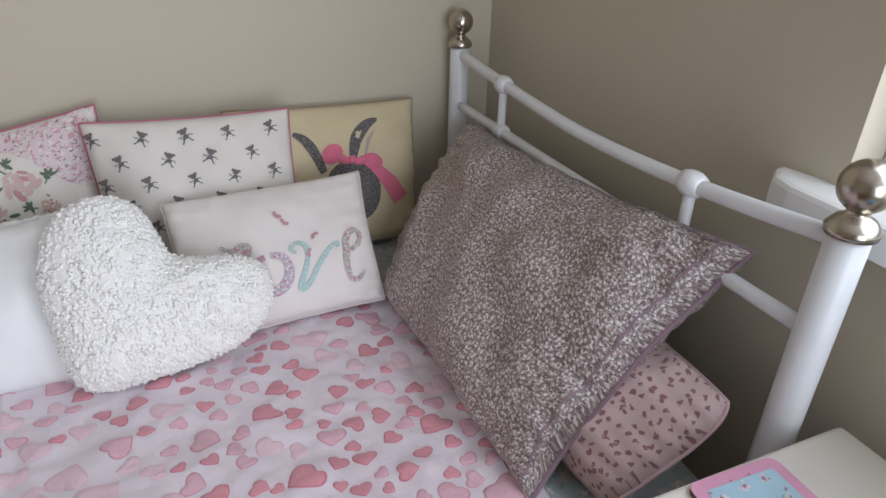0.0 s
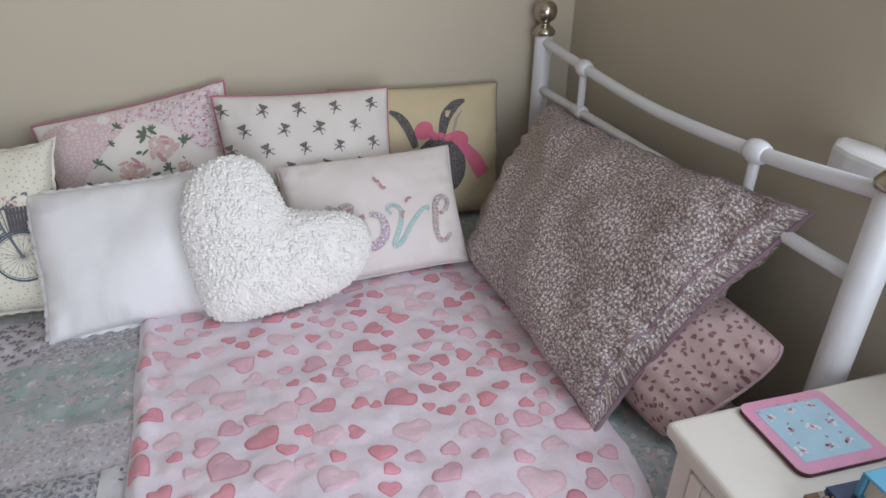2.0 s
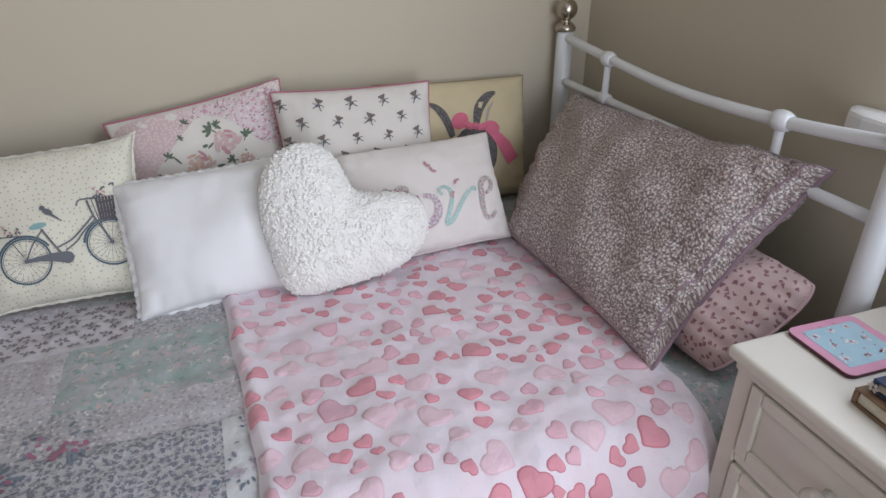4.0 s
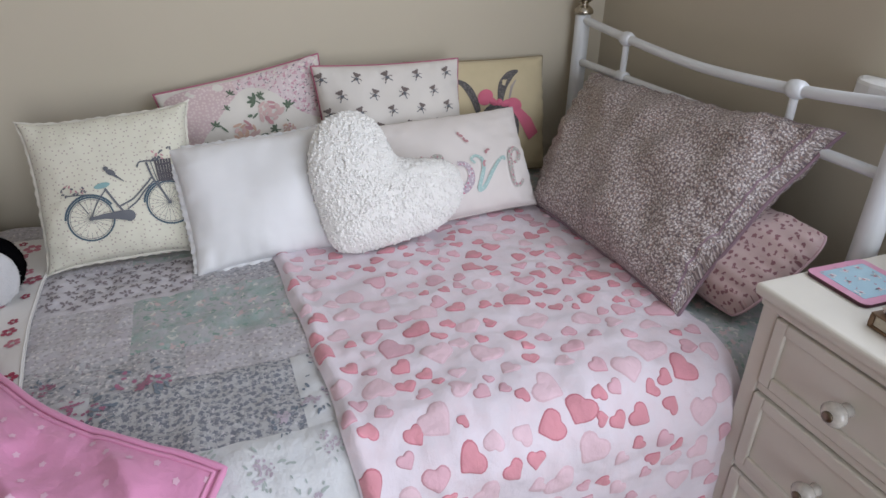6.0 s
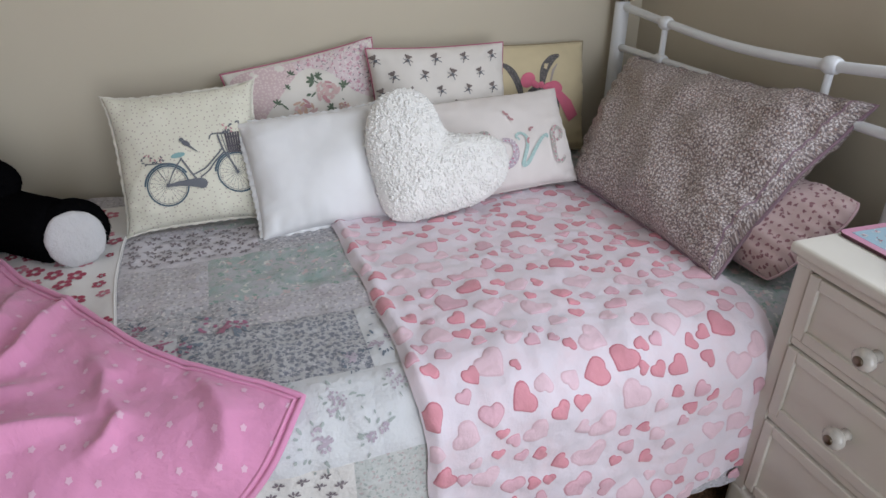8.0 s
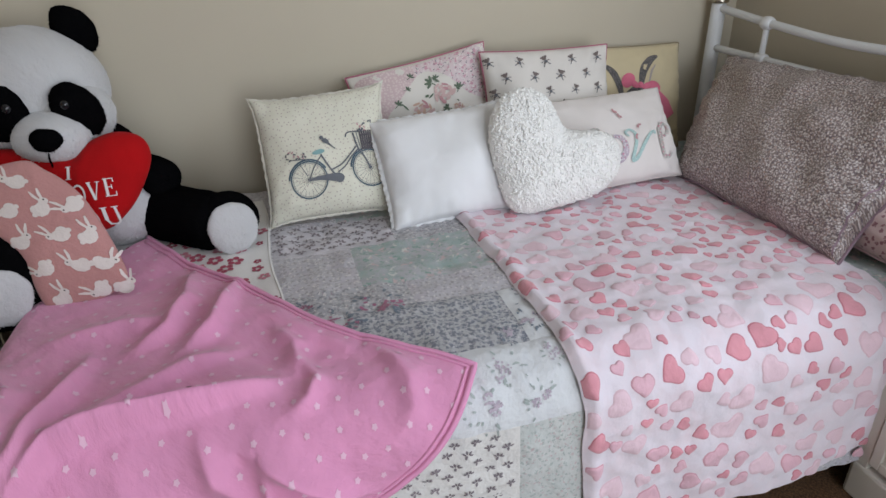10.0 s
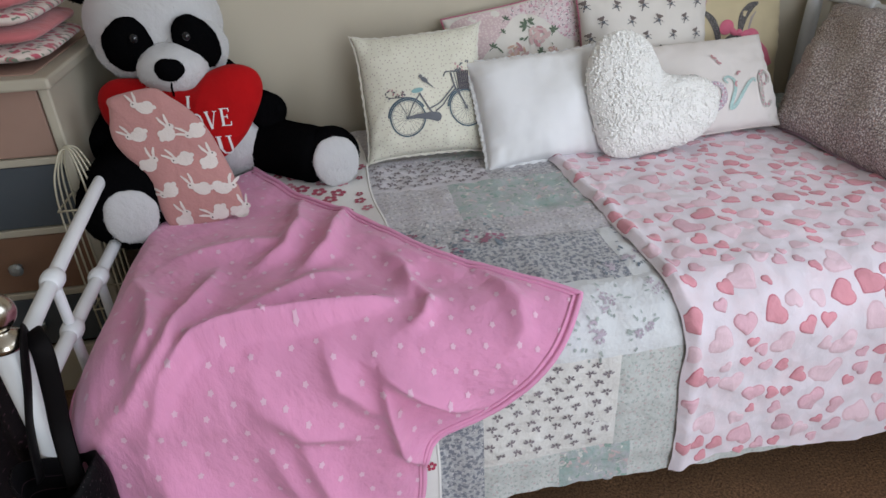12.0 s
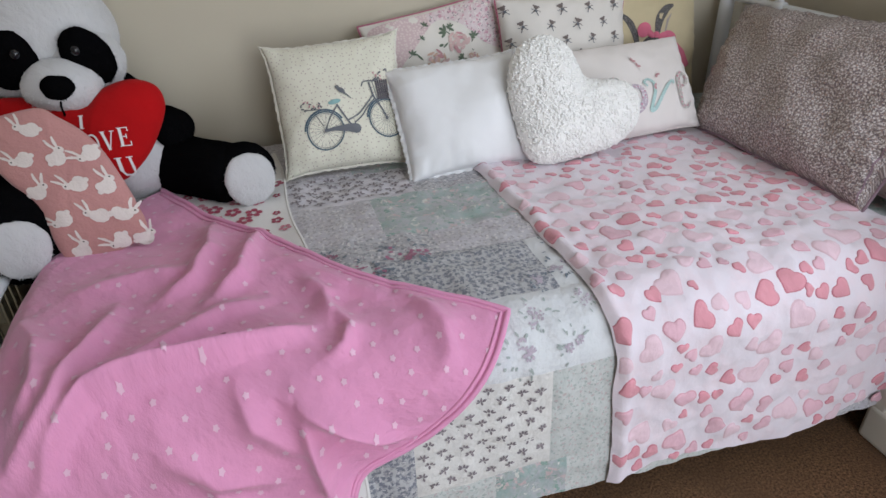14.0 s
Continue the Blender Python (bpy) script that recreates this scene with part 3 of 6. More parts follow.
sheet("fleece", throw_f, 110, 150, 0.007, FLEECE, throw)
rng = random.Random(11)
# darker heart rims: printed outline plus the embossed edge's shade, both in the colour
R_DEEP = cloth("coral_edge", (0.68, 0.25, 0.31), 0.3, 420, 60, 0.7, sheen=0.3)
R_MID = cloth("pink_edge", (0.71, 0.38, 0.44), 0.25, 420, 60, 0.7, sheen=0.3)
R_PALE = cloth("blush_edge", (0.77, 0.54, 0.60), 0.15, 420, 60, 0.7, sheen=0.3)
SHADE = {"d": [H_DEEP, R_DEEP], "m": [H_MID, R_MID], "p": [H_PALE, R_PALE]}
placed = []


def plush_heart(x, s, z, turn, shade):
    x = max(x, throw_left(s) + 0.25 * z)
    placed.append((x, s, z))
    st = Stamp(throw_point, 0.0007, -1)
    wide = rng.uniform(0.98, 1.2)
    ring_ = heart_outline(x, s, z * 1.06, turn, 24, 0.40)
    ring_ = [(x + (p - x) * wide * (1 + 0.10 * noise.noise((p * 60, q * 60, z * 90))), s + (q - s) * (1 + 0.10 * noise.noise((p * 60, q * 60, 5 + z * 90)))) for p, q in ring_]
    ring_ = [(max(p, throw_left(q) + 0.003), q) for p, q in ring_]
    st.rimmed(ring_, (x, s), 0.0011, 0.88)
    st.build("heart", SHADE[shade], throw)


# the boldest hearts: deep large, deep small, pale large
BOLD = [(0.283, 0.988), (0.074, 1.006), (-0.126, 1.032), (-0.120, 0.759), (0.093, 0.724), (0.301, 0.694), (-0.300, 0.769), (-0.290, 1.03)]
SMALL = [(-0.185, 0.893), (-0.261, 0.819), (-0.060, 1.063), (-0.020, 1.057), (0.136, 1.035), (0.175, 1.035), (0.239, 1.032), (0.161, 0.771), (0.040, 0.896), (-0.202, 0.981), (-0.269, 0.960)]
SOFT = [(0.097, 0.799), (0.193, 0.823), (-0.030, 0.862), (0.035, 0.962), (0.245, 0.942), (0.301, 1.055), (-0.230, 0.884), (-0.165, 0.970), (-0.109, 0.833), (-0.209, 0.604), (0.083, 1.066)]
for spots, size, shade in ((BOLD, 0.053, "d"), (SMALL, 0.035, "d"), (SOFT, 0.058, "p")):
    for x, s in spots:
        plush_heart(x, s, size * rng.uniform(0.92, 1.08), rng.choice((2.5, 2.9, 3.6, 0.5, 4.0)) + rng.uniform(-0.3, 0.3), shade)
for size, tries, kinds in ((0.056, 45, "ppm"), (0.044, 200, "pmpmd"), (0.033, 900, "dmpdm"), (0.026, 2200, "ddmd")):
    for k in range(tries):
        s = rng.uniform(0.32, 1.335)
        z = size * rng.uniform(0.82, 1.18)
        x = rng.uniform(throw_left(s) + z * 0.25, 0.390 - 0.05 * max(0.0, s - 0.9) - z * 0.42)
        if len(placed) < 299 and all((x - a) ** 2 + (s - b) ** 2 > (0.49 * (z + c)) ** 2 for a, b, c in placed):
            plush_heart(x, s, z, rng.choice((2.5, 2.9, 3.6, 0.6, 4.2, 1.9)) + rng.uniform(-0.4, 0.4), rng.choice(kinds))

# the pink star throw with its folds
PINK = cloth("pink_fleece", (0.80, 0.335, 0.54), 0.12, 500, 26, 0.9, sheen=0.35)
PINK_DOT = cloth("pale_star_print", (0.84, 0.53, 0.67), 0.1, relief=0.1)
pink_throw = thing("pink_throw", (-1.0, 0.65, 0.5), "rumpled bright pink fleece throw with tiny pale stars", "blanket")
# folds as lines of (x, s), the far side gentle and the near side steep: line, height, width, steepness
RIDGES = [
    ([(-1.185, 1.06), (-1.165, 1.015), (-1.116, 0.968), (-1.064, 0.956), (-0.927, 0.945), (-0.82, 0.930)], 0.026, 0.020, 0.45),
    ([(-1.16, 1.012), (-1.116, 0.970), (-1.064, 0.958), (-0.927, 0.947), (-0.80, 0.930)], 0.011, 0.009, 0.6),
    ([(-0.825, 1.043), (-0.779, 1.068), (-0.70, 1.106)], 0.009, 0.008, 0.6),
    ([(-0.759, 0.88), (-0.735, 0.938), (-0.751, 0.967), (-0.778, 0.98)], 0.014, 0.013, 0.7),
    ([(-0.793, 0.789), (-0.763, 0.839), (-0.764, 0.908)], 0.014, 0.014, 0.8),
    ([(-0.955, 0.52), (-0.953, 0.632), (-0.978, 0.725), (-1.03, 0.765)], 0.020, 0.018, 0.7),
    ([(-0.860, 0.585), (-0.898, 0.743), (-0.945, 0.80)], 0.022, 0.017, 0.7),
    ([(-1.25, 0.775), (-1.205, 0.857), (-1.187, 0.949), (-1.21, 0.99)], 0.024, 0.018, 0.8),
    ([(-1.105, 0.77), (-1.125, 0.856), (-1.155, 0.971), (-1.215, 1.032), (-1.26, 1.06)], 0.022, 0.016, 0.7),
    ([(-0.920, 1.0), (-0.904, 1.045), (-0.85, 1.085)], 0.012, 0.014, 0.8),
    ([(-0.835, 1.05), (-0.826, 1.093), (-0.813, 1.154), (-0.776, 1.192)], 0.022, 0.015, 0.6),
    ([(-0.845, 1.03), (-0.779, 1.066), (-0.70, 1.105)], 0.018, 0.017, 0.5),
    ([(-1.03, 1.06), (-0.966, 1.101), (-0.88, 1.126)], 0.012, 0.018, 0.6),
    ([(-0.975, 1.11), (-0.941, 1.202), (-0.895, 1.34)], 0.018, 0.022, 0.9),
    ([(-1.026, 1.12), (-0.974, 1.245), (-0.945, 1.36)], 0.014, 0.020, 0.9),
    ([(-0.635, 0.870), (-0.59, 0.967), (-0.592, 1.007), (-0.63, 1.04)], 0.014, 0.020, 0.7),
    ([(-1.075, 0.925), (-1.002, 0.883), (-0.933, 0.841), (-0.87, 0.83)], 0.014, 0.020, 0.6),
    ([(-1.17, 0.70), (-1.06, 0.68), (-0.99, 0.69)], 0.012, 0.022, 0.8),
    ([(-0.83, 0.70), (-0.74, 0.80), (-0.66, 0.88)], 0.008, 0.022, 0.8),
    ([(-1.20, 1.12), (-1.14, 1.22), (-1.12, 1.36)], 0.018, 0.030, 1.0),
]


def fold_height(x, s, line, wide, steep):
    """A ridge along line that dies away towards both ends, steeper on its near side."""
    best, total = 0.0, len(line) - 1
    for k, ((ax, ay), (bx, by)) in enumerate(zip(line, line[1:])):
        dx, dy = bx - ax, by - ay
        t = max(0.0, min(1.0, ((x - ax) * dx + (s - ay) * dy) / (dx * dx + dy * dy)))
        d = math.hypot(x - ax - t * dx, s - ay - t * dy)
        turned = dx * (s - ay) - dy * (x - ax)
        w = wide * (steep + 0.12 if (turned > 0) == (dx > 0) else 1.25)
        if d < 4 * w:
            best = max(best, math.sin(math.pi * (0.06 + 0.88 * (k + t) / total)) ** 0.6 * math.exp(-(d / w) ** 1.6))
    return best


def pink_point(x, s):
    h = 0.022 + 0.008 * noise.noise((x * 5, s * 5, 5.0)) + 0.004 * noise.noise((x * 13, s * 12, 2.0)) + 0.0015 * noise.noise((x * 40, s * 40, 3.0))
    for line, high_, wide, steep in RIDGES:
        h += 1.5 * high_ * fold_height(x, s, line, wide, steep)
    if s > 1.05:
        h += 0.012 * math.sin(x * 21 + 1.0) * min(1.0, (s - 1.05) / 0.25)
    return bed_point(x, s, h, 0.24)


def pink_edge(points, t):
    n = len(points) - 1
    k = min(int(t * n), n - 1)
    f = t * n - k
    return [points[k][i] * (1 - f) + points[k + 1][i] * f for i in (0, 1)]


P_TOP = [tuple(p) for p in sweep([(-1.065, 0.285, 0), (-0.95, 0.46, 0), (-0.86, 0.57, 0), (-0.72, 0.77, 0), (-0.60, 0.88, 0), (-0.475, 0.965, 0)], False, 6)]
P_BOT = [tuple(p) for p in sweep([(-1.290, 1.42, 0), (-1.16, 1.46, 0), (-1.02, 1.47, 0), (-0.90, 1.46, 0), (-0.82, 1.38, 0)], False, 6)]
P_LEFT = [tuple(p) for p in sweep([(-1.065, 0.285, 0), (-1.235, 0.50, 0), (-1.312, 0.68, 0), (-1.335, 1.04, 0), (-1.290, 1.42, 0)], False, 6)]
P_RIGHT = [tuple(p) for p in sweep([(-0.475, 0.965, 0), (-0.545, 1.05, 0), (-0.655, 1.125, 0), (-0.765, 1.17, 0), (-0.785, 1.26, 0), (-0.82, 1.38, 0)], False, 6)]


def pink_ab(u, v):
    t, b, l, r = pink_edge(P_TOP, u), pink_edge(P_BOT, u), pink_edge(P_LEFT, v), pink_edge(P_RIGHT, v)
    c00, c10, c01, c11 = P_TOP[0], P_TOP[-1], P_BOT[0], P_BOT[-1]
    return [(1 - v) * t[i] + v * b[i] + (1 - u) * l[i] + u * r[i] - ((1 - u) * (1 - v) * c00[i] + u * (1 - v) * c10[i] + (1 - u) * v * c01[i] + u * v * c11[i]) for i in (0, 1)]


sheet("fleece", lambda u, v: (pink_point(*pink_ab(u, v)), (u * 0.9, v * 1.1)), 190, 210, 0.006, PINK, pink_throw)
for ins in (0.0, 0.022):
    line = [pink_ab(ins + (1 - 2 * ins) * k / 70, ins) for k in range(71)] + [pink_ab(1 - ins, ins + (1 - ins) * k / 70) for k in range(1, 71)]
    v, f = tube([pink_point(*p) + Vector((0, 0, 0.001)) for p in line], 0.0055 if ins == 0 else 0.003, 8)
    mesh_part("hem", v, f, PINK, pink_throw)
dots = Stamp(pink_point, 0.0013, -1)
rng = random.Random(77)
placed = []
for k in range(9000):
    a, b = pink_ab(rng.uniform(0.02, 0.98), rng.uniform(0.02, 0.99))
    steep_here = b < 0.9 and abs(surface_normal(pink_point, a, b).z) < 0.72
    if not steep_here and all((a - p) ** 2 + (b - q) ** 2 > 0.032 ** 2 for p, q in placed):
        placed.append((a, b))
        out = []
        for q in range(10):
            r = 0.0054 if q % 2 == 0 else 0.0036
            out.append((a + r * math.cos(q * 0.628 + a * 9), b + r * math.sin(q * 0.628 + a * 9)))
        dots.shape(out, (a, b))
tagged(dots.build("star_print", PINK_DOT, pink_throw, "tiny pale stars"), kind="stuff")

# ---- cushions ----


class Cushion:
    """A stuffed cover between four corners (top left, top right, bottom right, bottom left as one faces it)."""

    def __init__(self, name, corners, depth, mat, label, back=0.8, bow=0.05, seed=1.0, wrinkle=0.007, square=0.38, n=40, category="cushion", group="cushions on the bed", sag=0.0, horn=2.0, blunt=0.0):
        self.tl, self.tr, self.br, self.bl = [Vector(c) for c in corners]
        self.w = ((self.tr - self.tl).length + (self.br - self.bl).length) / 2
        self.h = ((self.tl - self.bl).length + (self.tr - self.br).length) / 2
        self.n = ((self.tr + self.br - self.tl - self.bl).cross(self.tl + self.tr - self.bl - self.br)).normalized()
        self.depth, self.bow, self.seed, self.wrinkle, self.square, self.sag, self.horn, self.blunt = depth, bow, seed, wrinkle, square, sag, horn, blunt
        base = (self.bl + self.br) / 2
        self.ob = thing(name, base, label, category, group)
        g = n
        verts, uv, faces = [], [], []
        front, rear = {}, {}
        for i in range(g + 1):
            for j in range(g + 1):
                u, v = self.even(2 * i / g - 1), self.even(2 * j / g - 1)
                front[i, j] = len(verts)
                verts.append(self.at(u, v, 1.0))
                uv.append((u * self.w / 2, v * self.h / 2))
                if 0 < i < g and 0 < j < g:
                    rear[i, j] = len(verts)
                    verts.append(self.at(u, v, -back))
                    uv.append((u * self.w / 2 + 1.7, v * self.h / 2))
                else:
                    rear[i, j] = front[i, j]
        # the weave keeps its size over the curve: lay it out by lengths along the cover
        for side in (front, rear):
            for line in range(g + 1):
                for step in (1, -1):
                    along = across = 0.0
                    k = g // 2
                    while 0 <= k + step <= g:
                        along += (verts[side[k + step, line]] - verts[side[k, line]]).length * step
                        across += (verts[side[line, k + step]] - verts[side[line, k]]).length * step
                        k += step
                        uv[side[k, line]] = (along, uv[side[k, line]][1])
                        uv[side[line, k]] = (uv[side[line, k]][0], across)
        for i in range(g):
            for j in range(g):
                faces.append((front[i, j], front[i + 1, j], front[i + 1, j + 1], front[i, j + 1]))
                faces.append((rear[i, j], rear[i, j + 1], rear[i + 1, j + 1], rear[i + 1, j]))
        self.cover = mesh_part("cover", verts, faces, mat, self.ob, "", uv)

    def even(self, t):
        return math.copysign(1 - (1 - abs(t)) ** 1.25, t)

    def at(self, u, v, side):
        u = max(-1.0, min(1.0, u))
        v = max(-1.0, min(1.0, v))
        tuck = 1 - self.blunt * abs(u * v) ** 5
        ue, ve = u * tuck * (1 - self.bow * (1 - abs(v) ** self.horn)), v * tuck * (1 - self.bow * (1 - abs(u) ** self.horn))
        a, b = (ue + 1) / 2, (ve + 1) / 2
        p = (self.tl * (1 - a) + self.tr * a) * b + (self.bl * (1 - a) + self.br * a) * (1 - b)
        full = max(0.0, (1 - u ** 2) * (1 - v ** 2)) ** self.square
        edge = 1 - 0.75 * full
        q = (u * self.w * 5 + self.seed * 7, v * self.h * 5, self.seed)
        crease = self.wrinkle * (noise.noise(q) * 1.4 + edge * noise.noise((q[0] * 3.2, q[1] * 3.2, self.seed + 3)))
        # gathers that run in from the seams
        gather = self.wrinkle * 0.35 * edge * (math.sin(u * self.w * 95 + self.seed * 5) * abs(v) ** 3 + math.sin(v * self.h * 95 + self.seed) * abs(u) ** 3)
        heavy = 1 - 0.35 * self.sag * v
        return p + self.n * side * (self.depth / 2 * full * heavy + (crease + gather) * min(1.0, full * 3)) + self.n * noise.noise((q[0] * 0.7, q[1] * 0.7, 9.0)) * self.wrinkle * 1.5

    def face(self, a, b):
        return self.at(2 * a / self.w, 2 * b / self.h, 1.0)

    def rim(self, per=40, grow=0.0):
        pts = []
        for k in range(4 * per):
            s, t = divmod(k, per)
            t = 2 * t / per - 1
            u, v = [(t, -1), (1, t), (-t, 1), (-1, -t)][s]
            p = self.at(u, v, 1.0)
            out = (self.tr + self.br - self.tl - self.bl).normalized() * u + (self.tl + self.tr - self.bl - self.br).normalized() * v
            pts.append(p + out.normalized() * grow)
        return pts

    def piping(self, mat, r=0.004, name="piping", label=""):
        v, f = tube(self.rim(), r, 8, True)
        return mesh_part(name, v, f, mat, self.ob, label)

    def lace(self, mat, width=0.016, waves=64, label=""):
        """A gathered, scalloped frill round the seam."""
        per = 90
        inner, outer = self.rim(per, -0.002), self.rim(per, width)
        n = len(inner)
        verts, faces = [], []
        for i, (p, q) in enumerate(zip(inner, outer)):
            a = 2 * math.pi * waves * i / n
            tip = p + (q - p) * (0.86 + 0.10 * math.cos(a) + 0.12 * noise.noise((i * 0.21, 3.0, width)))
            verts += [p, p.lerp(tip, 0.55) + self.n * 0.003 * math.sin(a * 0.5), tip + self.n * 0.0022 * math.sin(a * 0.5 + 0.6)]
        m = len(verts)
        verts += [v - self.n * 0.0012 for v in verts]
        for i in range(n):
            j = (i + 1) % n
            for k in (0, 1):
                a, b, c, d = i * 3 + k, j * 3 + k, j * 3 + k + 1, i * 3 + k + 1
                faces += [(a, b, c, d), (m + a, m + d, m + c, m + b)]
            faces.append((i * 3 + 2, j * 3 + 2, m + j * 3 + 2, m + i * 3 + 2))
        return mesh_part("frill", verts, faces, mat, self.ob, label)


WHITE_CLOTH = cloth("white_linen", (0.82, 0.82, 0.825), 0.04, 800, 12, 0.4)
LACE = cloth("white_lace", (0.82, 0.82, 0.82), 0.1, 500, 60, 0.8)
PIPE_ROSE = cloth("rose_piping", (0.50, 0.17, 0.24), 0.15)
PRINT_DARK = cloth("charcoal_print", (0.13, 0.12, 0.13), 0.2, relief=0.1)
PRINT_GREY = cloth("grey_print", (0.17, 0.18, 0.20), 0.25, relief=0.1)
PRINT_SLATE = cloth("slate_blue_print", (0.10, 0.15, 0.19), 0.2, relief=0.1)
PRINT_TEAL = cloth("teal_print", (0.28, 0.47, 0.47), 0.25, relief=0.1)
PRINT_ROSE = cloth("dusty_rose_print", (0.62, 0.34, 0.36), 0.25, relief=0.1)
PRINT_PEACH = cloth("peach_print", (0.70, 0.48, 0.38), 0.25, relief=0.1)
PRINT_LEAF = cloth("leaf_print", (0.16, 0.21, 0.15), 0.3, relief=0.1)
PRINT_BROWN = cloth("brown_print", (0.22, 0.18, 0.17), 0.3, relief=0.1)
BOW_PINK = cloth("pink_print", (0.80, 0.20, 0.30), 0.2, relief=0.2)

# big speckled pillow against the headboard
# pale flecks: print, brightened and enlarged to paint in the satin's glints
SPECKLE = cloth("mauve_ditsy_satin", (0.22, 0.165, 0.15), 0.2, 700, 12, 0.5, spots=((185, 0.42, (0.41, 0.33, 0.31), 1.5), (150, 0.30, (0.12, 0.09, 0.11), 1.3), (140, 0.29, (0.68, 0.63, 0.60), 1.5), (70, 0.12, (0.38, 0.24, 0.20), 0.9)), sheen=0.1, rough=0.42)
SPECKLE_PIPE = cloth("mauve_piping", (0.30, 0.20, 0.24), 0.2)
pillow = Cushion("large_pillow", [(0.630, 1.315, 0.755), (0.668, 0.545, 0.812), (0.362, 0.545, 0.486), (0.345, 1.130, 0.486)], 0.195, SPECKLE,
                 "large mauve speckled floral pillow propped on the headboard", 0.7, 0.060, 2.0, 0.014, 0.36, 64, "pillow", horn=4.0)
pillow.piping(SPECKLE_PIPE, 0.004)
# the stitched line inside the seam
st = Stamp(pillow.face, 0.0012)
edge_line = [(-0.955 + 1.91 * k / 40, 0.955) for k in range(41)] + [(0.955, 0.955 - 1.91 * k / 40) for k in range(1, 41)]
st.ribbon([(u * pillow.w / 2, v * pillow.h / 2) for u, v in edge_line], 0.0030)
st.build("seam", SPECKLE_PIPE, pillow.ob)
BACKING = cloth("pink_backing", (0.66, 0.46, 0.50), 0.12, spots=((90, 0.25, (0.45, 0.28, 0.32), 0.8),))
under = Cushion("patterned_pillow", [(0.615, 1.05, 0.640), (0.600, 0.452, 0.655), (0.450, 0.490, 0.494), (0.430, 1.05, 0.494)], 0.13,
                cloth("pink_motif_cotton", (0.66, 0.50, 0.49), 0.1, 700, 14, 0.5, spots=((66, 0.27, (0.30, 0.15, 0.17), 0.8), (66, 0.10, (0.60, 0.40, 0.40), 0.5))),
                "pale pink cotton pillow printed with small dark motifs", 0.6, 0.0, 5.0, 0.012, 0.34, 44, "pillow", blunt=0.05)
under.piping(BACKING, 0.003)

# cream cushion with a rabbit print
rabbit = Cushion("rabbit_cushion", [(0.105, 1.435, 0.800), (0.534, 1.445, 0.789), (0.515, 1.345, 0.482), (0.105, 1.335, 0.482)], 0.09,
                 cloth("straw_cotton", (0.66, 0.56, 0.36), 0.10, 700, 14, 0.4), "straw yellow cushion printed with a grey rabbit and pink bow", 0.25, 0.03, 3.1)
rabbit.piping(cloth("olive_piping", (0.36, 0.29, 0.18), 0.2), 0.003)
st = Stamp(rabbit.face, 0.0014)
st.ribbon([tuple(p)[:2] for p in sweep([(-0.080, 0.108, 0), (-0.059, 0.095, 0), (-0.041, 0.067, 0), (-0.022, 0.018, 0)], False, 6)], [0.008 + 0.015 * math.sin(2.6 * k / 18) for k in range(19)])
st.ribbon([tuple(p)[:2] for p in sweep([(0.113, 0.126, 0), (0.084, 0.114, 0), (0.058, 0.084, 0), (0.046, 0.038, 0)], False, 6)], [0.006 + 0.022 * math.sin(2.8 * k / 18) for k in range(19)])
st.disc(0.045, -0.032, 0.066, 0.075, 0.35, 24)
st.build("rabbit_print", cloth("fur_grey_print", (0.15, 0.14, 0.14), 0.5, spots=((150, 0.3, (0.22, 0.20, 0.19), 1.2),), relief=0.2), rabbit.ob, "grey rabbit silhouette print")
st = Stamp(rabbit.face, 0.0022)
st.ribbon([(0.104, 0.100), (0.088, 0.082), (0.078, 0.050)], [0.003, 0.009, 0.006])
st.build("ear_print", cloth("ear_lining_print", (0.46, 0.40, 0.37), 0.2), rabbit.ob)
st = Stamp(rabbit.face, 0.003)
st.disc(0.000, 0.058, 0.026, 0.021, 0.5, 14, 0.004)
st.disc(0.020, 0.046, 0.020, 0.010, -0.6, 12, 0.004)
st.disc(0.094, 0.032, 0.026, 0.018, -0.4, 14, 0.004)
st.disc(0.068, 0.037, 0.020, 0.010, 0.2, 12, 0.004)
st.disc(0.043, 0.041, 0.011, 0.010, 0, 10, 0.006)
st.ribbon([(0.085, 0.028), (0.108, 0.008), (0.135, -0.022), (0.162, -0.066)], [0.016, 0.026, 0.036, 0.040])
st.build("bow_print", BOW_PINK, rabbit.ob, "bright pink bow")

